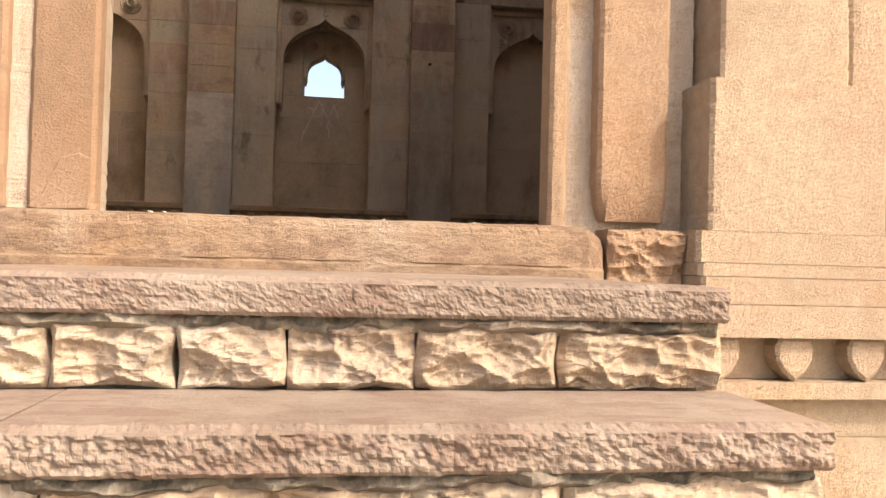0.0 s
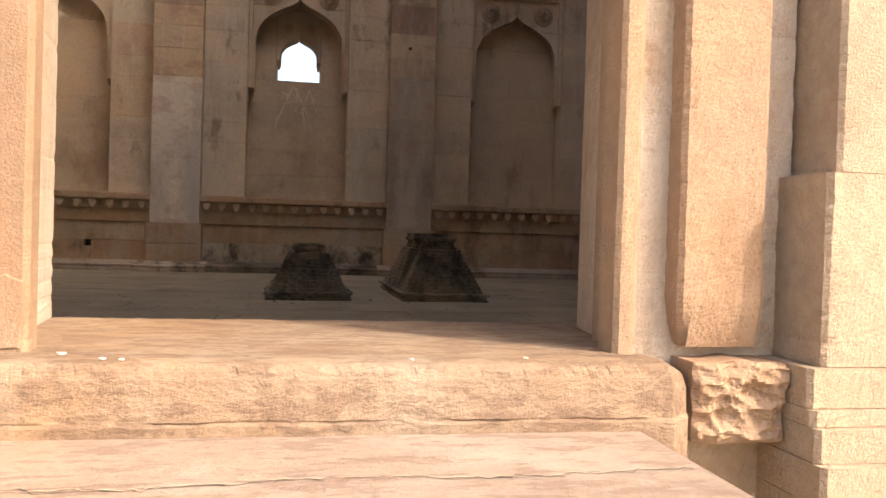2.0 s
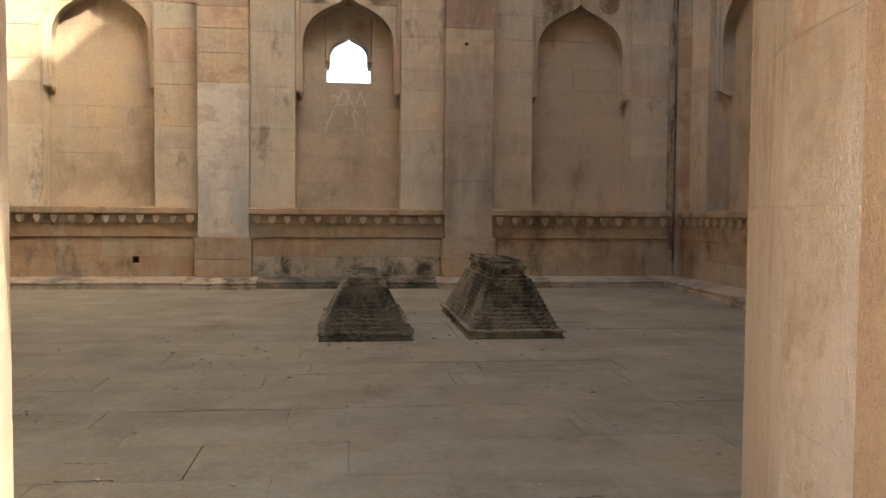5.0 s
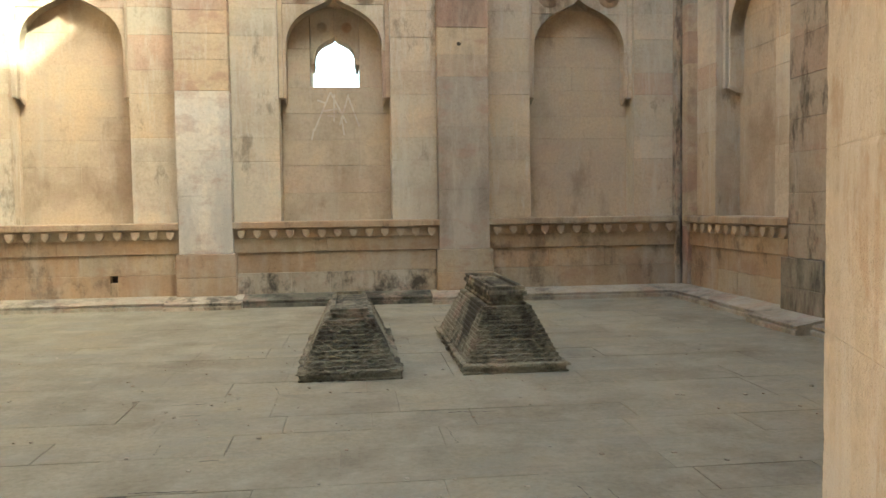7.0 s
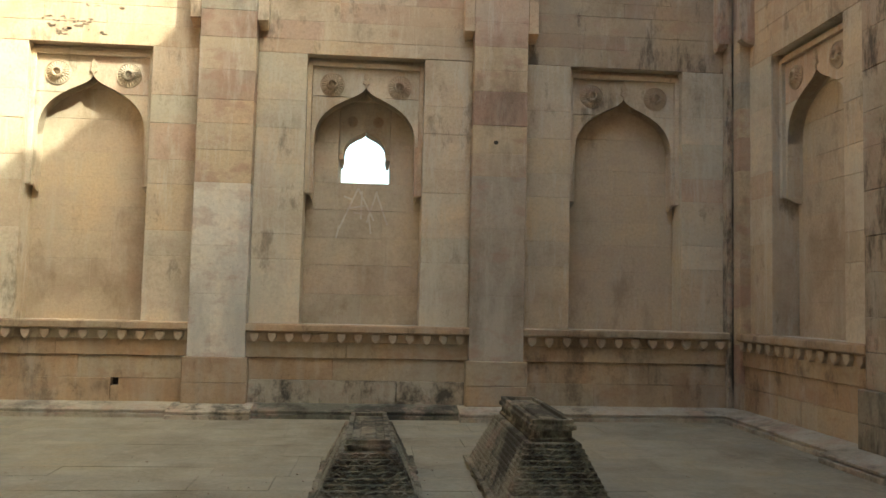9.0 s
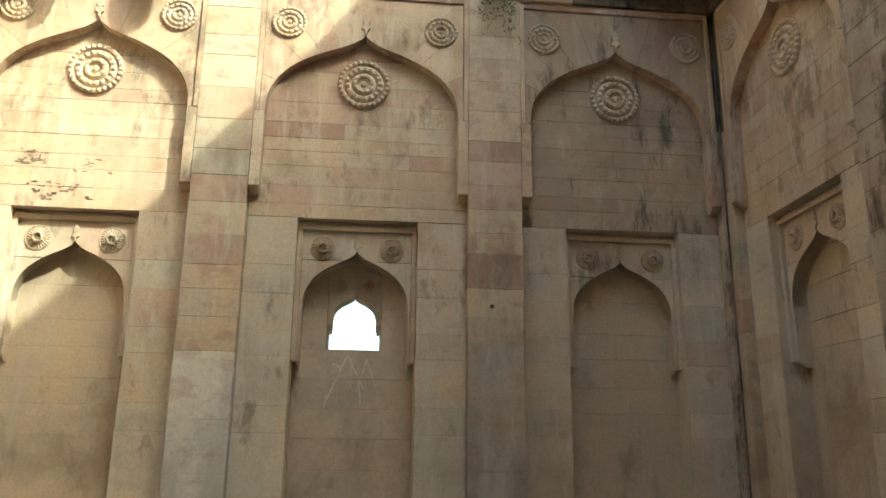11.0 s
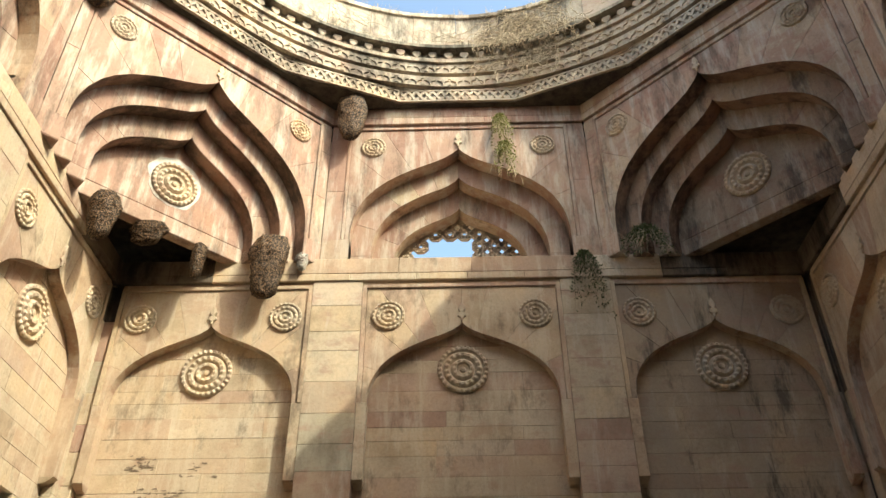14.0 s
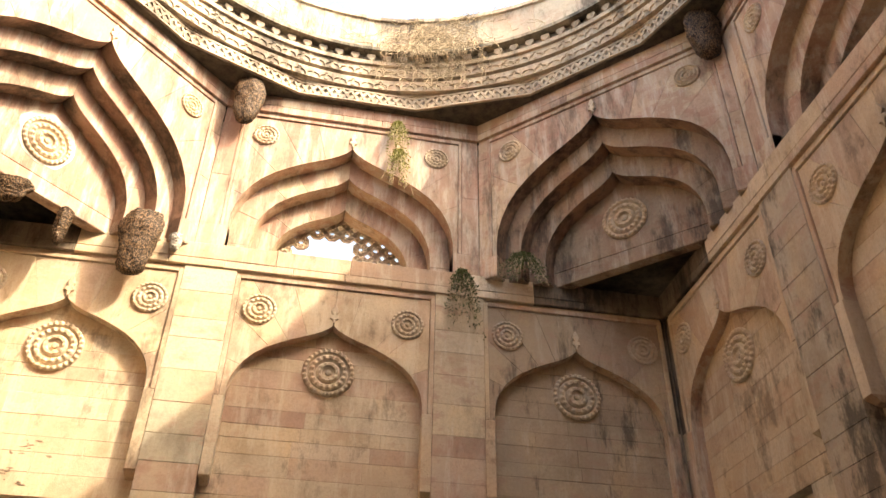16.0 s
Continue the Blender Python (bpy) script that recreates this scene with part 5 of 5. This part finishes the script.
part("jamb_stone", prism([(-0.67, -11.755), (-0.865, -11.21), (-1.3, -11.21), (-1.3, -11.755)], -0.05, 0.398), M_REVEAL, jamb_r)
b = bmesh.new()
box(b, -1.3, 1.6, -12.45, -11.22, T + 0.002, 2.95)
part("lintel", b, M_REVEAL, jamb_r)

# ---------------------------------------------------------------- hall floor
rng = random.Random(3)
bm = bmesh.new()
box(bm, -6.2, 6.2, -11.75, 0.4, -0.6, -0.012)
floor = tagged(obj("floor", bm, M_MORTAR), "dusty grey stone paving of the hall", "floor", kind="structure")
ys = courses(-11.75, -0.2, 0.52, rng, 0.3)
for a, b in zip(ys, ys[1:]):
    x = -5.75
    while x < 5.7:
        l = rng.uniform(0.55, 1.5)
        e = 5.75 if 5.75 - x - l < 0.5 else x + l
        bm = bmesh.new()
        g = rng.choice((0.003, 0.0014, 0.001, 0.0007))
        slab(bm, [(x + g, -b + g), (e - g, -b + g), (e - g, -a - g), (x + g, -a - g)], 0.0, 0.03, g, Matrix(((1, 0, 0, 0), (0, 0, -1, 0), (0, -1, 0, rng.uniform(-0.003, 0.001)), (0, 0, 0, 1))), rng.uniform(-0.002, 0.002))
        part("paving_slab", bm, M_FLOOR, floor)
        x = e

for i in range(26):
    x, y = rng.uniform(-3.2, 3.2), rng.uniform(-10.6, -5.8)
    l = rng.uniform(0.12, 0.4)
    end = (x + l, y + rng.uniform(-0.02, 0.02)) if i % 2 else (x + rng.uniform(-0.08, 0.08), y + l)
    crack([(x, y), end], 0.0035, rng.uniform(0.004, 0.009), 20 + i, floor)

bm = bmesh.new()
for i in range(240):
    x, y, q = rng.uniform(-4.2, 4.2), rng.uniform(-11.3, -3.0), rng.uniform(0.006, 0.018)
    slab(bm, [(x - q, -y - q * rng.uniform(0.4, 1)), (x + q, -y - q * rng.uniform(0.3, 1)), (x + q * 0.8, -y + q), (x - q * rng.uniform(0.2, 1), -y + q * 0.8)], 0.0, 0.012, 0.003, Matrix(((1, 0, 0, 0), (0, 0, -1, 0), (0, -1, 0, 0.008), (0, 0, 0, 1))))
tagged(obj("stone_crumbs", bm, M_KERB), "pale stone crumbs scattered on the paving", "crumbs", kind="stuff")
bm = bmesh.new()
for x, y, q in ((-0.44, -12.53, 0.009), (-0.34, -12.60, 0.006), (0.31, -12.60, 0.004), (0.58, -12.58, 0.005), (-0.30, -12.61, 0.005)):
    slab(bm, [(x + q * (1 + 0.4 * math.sin(3 * a + x * 9)) * math.cos(a), -y + q * 0.8 * (1 + 0.3 * math.sin(2 * a + y)) * math.sin(a)) for a in (2 * math.pi * i / 14 for i in range(14))], 0.0, 0.004, 0.001, Matrix(((1, 0, 0, 0), (0, 0, -1, 0), (0, -1, 0, 0.4355), (0, 0, 0, 1))))
part("dropping", bm, M_CHALK, sill, "white bird droppings")["kind"] = "stuff"

# ---------------------------------------------------------------- cenotaphs
def ornament_row(bm, x0, x1, z, y, m, pitch=0.075, h=0.04):
    n = max(2, round((x1 - x0) / pitch))
    for i in range(n):
        c = x0 + (i + 0.5) * (x1 - x0) / n
        q = (x1 - x0) / n * 0.36
        slab(bm, [(c - q, z), (c + q, z), (c + q * 0.5, z + h * 0.6), (c, z + h), (c - q * 0.5, z + h * 0.6)], y, 0.05, 0.006, m)


def cenotaph(x0, x1, y0, y1, top, seed, label, broken):
    """A stepped grave block: base slab, tiers of carved courses, hollow-topped crowning block."""
    rng = random.Random(seed)
    root = tagged(new("cenotaph"), label, "cenotaph", "cenotaphs in the hall")
    root.location = ((x0 + x1) / 2, (y0 + y1) / 2, 0)
    xc = yc = 0.0
    hx, hy = (x1 - x0) / 2, (y1 - y0) / 2

    def tier(name, ax, ay, z0, z1, amp, nseg=26, sx_in=0.0, sy_in=0.0):
        bm = bmesh.new()
        rows = []
        h = z1 - z0
        for zz, ex, sl in ((z0, 0.0, 0.0), (z0 + 0.22 * h, 0.010, 0.0), (z0 + 0.30 * h, -0.012, 0.2), (z0 + 0.64 * h, -0.012, 0.4), (z0 + 0.70 * h, 0.016, 0.4), (z0 + 0.90 * h, 0.014, 0.5), (z1, -0.006, 0.7)):
            ringv = []
            for sx, sy, ux, uy in ((-1, -1, 1, 0), (1, -1, 0, 1), (1, 1, -1, 0), (-1, 1, 0, -1)):
                for i in range(nseg):
                    u = 2 * i / nseg
                    wx, wy = ax + ex - sl * sx_in, ay + ex - sl * sy_in
                    px = sx * wx + ux * u * wx
                    py = sy * wy + uy * u * wy
                    q = (noise.noise((px * 7 + seed, py * 7, zz * 15)) + 0.8 * noise.noise((px * 26 + seed, py * 26, zz * 45))) * amp
                    ringv.append(bm.verts.new((xc + px * (1 + q), yc + py * (1 + q * 0.4), zz + q * 0.12)))
            rows.append(ringv)
        k = len(rows[0])
        for p, q in zip(rows, rows[1:]):
            for i in range(k):
                j = (i + 1) % k
                bm.faces.new((p[i], p[j], q[j], q[i]))
        bm.faces.new(rows[-1])
        bm.faces.new(rows[0][::-1])
        return part(name, bm, M_CENO, root)

    tier("base_slab", hx, hy, -0.01, 0.09, 0.06 if broken else 0.035)
    n = 12 if not broken else 10
    zt = top * (0.76 if not broken else 0.84)
    tx, ty = 0.20, hy - 0.37
    carve = bmesh.new()
    for i in range(n):
        u0 = i / n
        ax, ay = (hx - 0.05) * (1 - u0) + tx * u0, (hy - 0.05) * (1 - u0) + ty * u0
        z0, z1 = 0.08 + (zt - 0.08) * i / n, 0.08 + (zt - 0.08) * (i + 1) / n
        am = (0.05 if broken else 0.02)
        tier("tier", ax, ay, z0, z1 + 0.002, am, 26, (hx - 0.05 - tx) / n, (hy - 0.05 - ty) / n)
        h = (z1 - z0) * 0.62
        for s in range(4):
            mm = Matrix.Translation((xc, yc, 0)) @ pose(0, 0, 0, 0, 0, 90 * s)
            l, d = (ax, ay) if s % 2 == 0 else (ay, ax)
            if broken and (s == 1 and i < 3):
                continue
            ornament_row(carve, -l, l, z0 + 0.004, -d - 0.020, mm, 0.095, h * 1.05)
            for q in range(int(2 * l / 0.055)):
                bx = -l + 0.03 + q * 0.055
                if rng.random() < (0.7 if broken else 0.88):
                    slab(carve, [(bx - 0.016, z0 + h * 1.08), (bx + 0.016, z0 + h * 1.08), (bx + 0.012, z0 + h * 1.45), (bx - 0.012, z0 + h * 1.45)], -d - 0.014, 0.05, 0.004, mm)
    part("carving", carve, M_CENO, root, "rows of small carved leaves")["kind"] = "stuff"
    # crowning block with a sunk top
    cy0, cy1 = yc - ty * 0.98, yc + ty * 0.98
    tier("crown_block", tx * 0.86, ty * 0.98, zt - 0.01, top - 0.03, 0.05)
    for a, b, c, d in ((xc - tx * 0.86, xc - tx * 0.66, cy0, cy1), (xc + tx * 0.66, xc + tx * 0.86, cy0, cy1), (xc - tx * 0.66, xc + tx * 0.66, cy1 - 0.05, cy1), (xc - tx * 0.66, xc + tx * 0.66, cy0, cy0 + 0.04)):
        bm = bmesh.new()
        box(bm, a, b, c, d, top - 0.031, top)
        part("rim", bm, M_CENO, root)
    bm = bmesh.new()
    slab(bm, [(-0.07, -ty * 0.8), (0.07, -ty * 0.8), (0.07, ty * 0.4), (0.04, ty * 0.62), (0.0, ty * 0.75), (-0.04, ty * 0.62), (-0.07, ty * 0.4)], 0.0, 0.03, 0.012, Matrix.Translation((xc, yc, top - 0.012)) @ Matrix(((1, 0, 0, 0), (0, 0, 1, 0), (0, -1, 0, 0), (0, 0, 0, 1))))
    part("carved_panel", bm, M_CENO, root)
    return root


cenotaph(-0.26, 0.63, -5.80, -3.45, 0.58, 4.0, "low broken stepped stone cenotaph, blackened, on the paving", True)
cenotaph(1.20, 2.14, -5.75, -3.40, 0.745, 9.0, "taller stepped stone cenotaph with carved tiers, blackened", False)

# ---------------------------------------------------------------- hanging bee combs
def comb(x, y, z, w, h, d, seed):
    """A bee comb hanging from the point (x, y, z)."""
    bm = bmesh.new()
    n, k = 44, 36
    rows = []
    jit = random.Random(seed)
    for j in range(k + 1):
        t = j / k
        r = (0.8 + 0.2 * math.sin(min(1.0, t / 0.3) * math.pi / 2)) * (1 - 0.42 * max(0.0, t - 0.3) / 0.7) * math.sqrt(max(0.0, 1 - max(0.0, (t - 0.8) / 0.2) ** 2.6))
        rows.append([bm.verts.new((x + jit.gauss(0, 0.008) + math.cos(a) * w / 2 * max(r, 0.03) * (1 + 0.3 * noise.noise((math.cos(a) * 1.5 + seed, t * 3, math.sin(a) * 1.5))),
                                   y + jit.gauss(0, 0.008) + math.sin(a) * d / 2 * max(r, 0.03) * (1 + 0.16 * noise.noise((math.cos(a) * 2 + seed, t * 4, 5))), z - t * h)) for a in (2 * math.pi * i / n for i in range(n))])
    for p, q in zip(rows, rows[1:]):
        for i in range(n):
            j = (i + 1) % n
            bm.faces.new((p[j], p[i], q[i], q[j]))
    bm.faces.new(rows[0])
    bm.faces.new(rows[-1][::-1])
    ob = tagged(obj("bee_comb", bm, M_COMB, smooth=True), "dark bee comb hanging under the squinch", "bee comb", "bee combs under the octagon")
    return ob

for args in ((-1.98, -0.36, 13.06, 0.58, 1.05, 0.36), (-3.14, -0.42, 9.72, 0.62, 1.15, 0.40), (-5.28, -1.90, 9.50, 0.46, 0.80, 0.40), (-4.85, -1.25, 9.46, 0.58, 0.40, 0.26), (-4.22, -0.62, 9.46, 0.22, 0.62, 0.3), (-5.55, -3.35, 13.06, 0.62, 0.95, 0.45), (5.45, -3.40, 13.06, 0.62, 1.0, 0.45)):
    comb(*args, args[0] * 3)
tag = comb(-2.63, -0.24, 9.52, 0.20, 0.30, 0.18, 7.0)
tag.data.materials[0] = M_WHITEWASH
tag["label"] = "small pale bee comb under the octagon ledge"


# ---------------------------------------------------------------- plants
def clump(name, x, y, z, r, drop, n, mat, seed, label):
    # a tuft rooted at a joint in the stone, with leaves on thin drooping stems
    rng = random.Random(seed)
    root = tagged(new(name), label, "plant")
    root.location = (x, y, z)
    stems, leaves = bmesh.new(), bmesh.new()
    for i in range(n):
        a = rng.uniform(math.pi, 2 * math.pi)
        l = rng.uniform(0.4, 1.0)
        p = Vector((rng.uniform(-0.04, 0.04), 0, 0))
        v = Vector((math.cos(a) * r * 0.35, math.sin(a) * r * 0.3, rng.uniform(0.02, 0.3) * r))
        pts = [p.copy()]
        for k in range(7):
            v += Vector((rng.uniform(-0.02, 0.02), rng.uniform(-0.01, 0.012), -drop * 0.055 * l))
            p = p + v * l * 0.6
            p.y = min(p.y, -0.01)
            pts.append(p.copy())
        for p0, p1 in zip(pts, pts[1:]):
            d = (p1 - p0).cross(Vector((0, 1, 0))).normalized() * 0.003
            stems.faces.new([stems.verts.new(q) for q in (p0 - d, p0 + d, p1 + d, p1 - d)])
            for _ in range(4):
                c = p0.lerp(p1, rng.random()) + Vector((rng.gauss(0, 0.02), rng.gauss(0, 0.015), rng.gauss(0, 0.02)))
                u = Vector((rng.gauss(0, 1), rng.gauss(0, 1), rng.gauss(0, 1))).normalized()
                w = u.cross(Vector((rng.gauss(0, 1), rng.gauss(0, 1), rng.gauss(0, 1)))).normalized()
                s = rng.uniform(0.016, 0.036)
                leaves.faces.new([leaves.verts.new(q) for q in (c - u * s, c + w * s * 0.35, c + u * s, c - w * s * 0.35)])
    part("stem", stems, M_DRY, root)["kind"] = "stuff"
    part("leaves", leaves, mat, root)["kind"] = "stuff"


clump("hanging_plant", 0.80, -0.15, 12.75, 0.15, 1.1, 65, M_LEAF_PALE, 1, "yellow-green plant rooted in a stone joint")
clump("hanging_plant", 0.86, -0.15, 12.05, 0.15, 1.2, 65, M_LEAF_PALE, 2, "yellow-green plant hanging from a stone joint")
clump("wall_plant", 2.04, -0.20, 9.50, 0.20, 1.5, 90, M_LEAF, 3, "dark green plant growing on the stone ledge")
clump("wall_plant", 3.05, -0.42, 9.80, 0.26, 0.85, 140, M_LEAF, 4, "bushy green plant rooted under the squinch")


def vine(name, a0, a1, n, seed, label, z0=13.3, z1=15.6, width=0.007):
    # bare dry runners creeping over the ring
    rng = random.Random(seed)
    cu = bpy.data.curves.new(name, 'CURVE')
    cu.dimensions, cu.bevel_depth, cu.bevel_resolution = '3D', width, 1
    for _ in range(n):
        a, z = rng.uniform(a0, a1), rng.uniform(14.0, z1)
        pts, way = [], rng.uniform(0, 6.3)
        for k in range(rng.randint(12, 34)):
            way += rng.gauss(0, 0.55)
            a, z = a + math.cos(way) * 0.055 / 5.5, min(z + math.sin(way) * 0.05 - 0.018, 15.7)
            r = 5.56 if z > 14.45 else 5.24 if z > 14.1 else 5.38
            if z < z0:
                break
            pts.append(((r + rng.uniform(-0.05, 0.02)) * math.sin(a), CY + (r + rng.uniform(-0.05, 0.02)) * math.cos(a), z))
        if len(pts) < 3:
            continue
        sp = cu.splines.new('POLY')
        sp.points.add(len(pts) - 1)
        for q, p in zip(sp.points, pts):
            q.co = (*p, 1)
            q.radius = rng.uniform(0.4, 1.2)
    cu.materials.append(M_DRY)
    ob = new(name, cu)
    tagged(ob, label, "dry vine", kind="stuff")


vine("dry_vine", 0.16, 0.38, 190, 1, "tangle of bare dry creeper on the ring cornice", 13.3, 15.6, 0.009)
vine("dry_vine", 0.2, 0.6, 40, 2, "thin dry creeper on the drum", 14.2)
vine("dry_vine", -0.5, -0.05, 36, 3, "thin dry creeper stems on the drum", 14.4, 15.8, 0.005)
bm = bmesh.new()
rng = random.Random(17)
for i in range(260):
    a = rng.choice((-0.35, -0.29, -0.22, -0.1, 0.02, 0.12, 0.3, 0.5, -0.6)) + rng.gauss(0, 0.012)
    z = 15.66 if rng.random() < 0.65 else 14.43
    r = 5.62 if z > 15 else 5.45
    h = rng.uniform(0.08, 0.38)
    p = Vector((r * math.sin(a), CY + r * math.cos(a), z - 0.05))
    q = p + Vector((rng.gauss(0, 0.07), rng.gauss(0, 0.04), h))
    d = Vector((0.004, 0, 0))
    bm.faces.new([bm.verts.new(v) for v in (p - d, p + d, q)])
tagged(obj("dry_grass", bm, M_DRY), "dry grass tufts on the drum's rim", "grass", kind="stuff")

# broken grave beside the east wall
def mound():
    rng = random.Random(6)
    root = tagged(new("broken_cenotaph"), "ruined low cenotaph, dark carved fragments near the side wall", "cenotaph", "cenotaphs in the hall")
    root.location = (5.07, -6.27, 0)
    for i, (ax, ay, z0, z1) in enumerate(((0.44, 0.36, -0.01, 0.10), (0.38, 0.31, 0.09, 0.19), (0.31, 0.26, 0.18, 0.27), (0.24, 0.2, 0.26, 0.34))):
        bm = bmesh.new()
        n = 14
        rows = []
        for z in (z0, (z0 + z1) / 2, z1):
            row = []
            for sx, sy, ux, uy in ((-1, -1, 1, 0), (1, -1, 0, 1), (1, 1, -1, 0), (-1, 1, 0, -1)):
                for k in range(n):
                    u = 2 * k / n
                    px, py = ax * (sx + ux * u), ay * (sy + uy * u)
                    q = noise.noise((px * 6, py * 6, z * 14 + 3)) * 0.09
                    row.append(bm.verts.new((px * (1 + q), py * (1 + q * 0.5), z)))
            rows.append(row)
        m = len(rows[0])
        for p, q in zip(rows, rows[1:]):
            for k in range(m):
                j = (k + 1) % m
                bm.faces.new((p[k], p[j], q[j], q[k]))
        bm.faces.new(rows[-1])
        bm.faces.new(rows[0][::-1])
        part("base_slab" if i == 0 else "tier", bm, M_CENO, root)


mound()
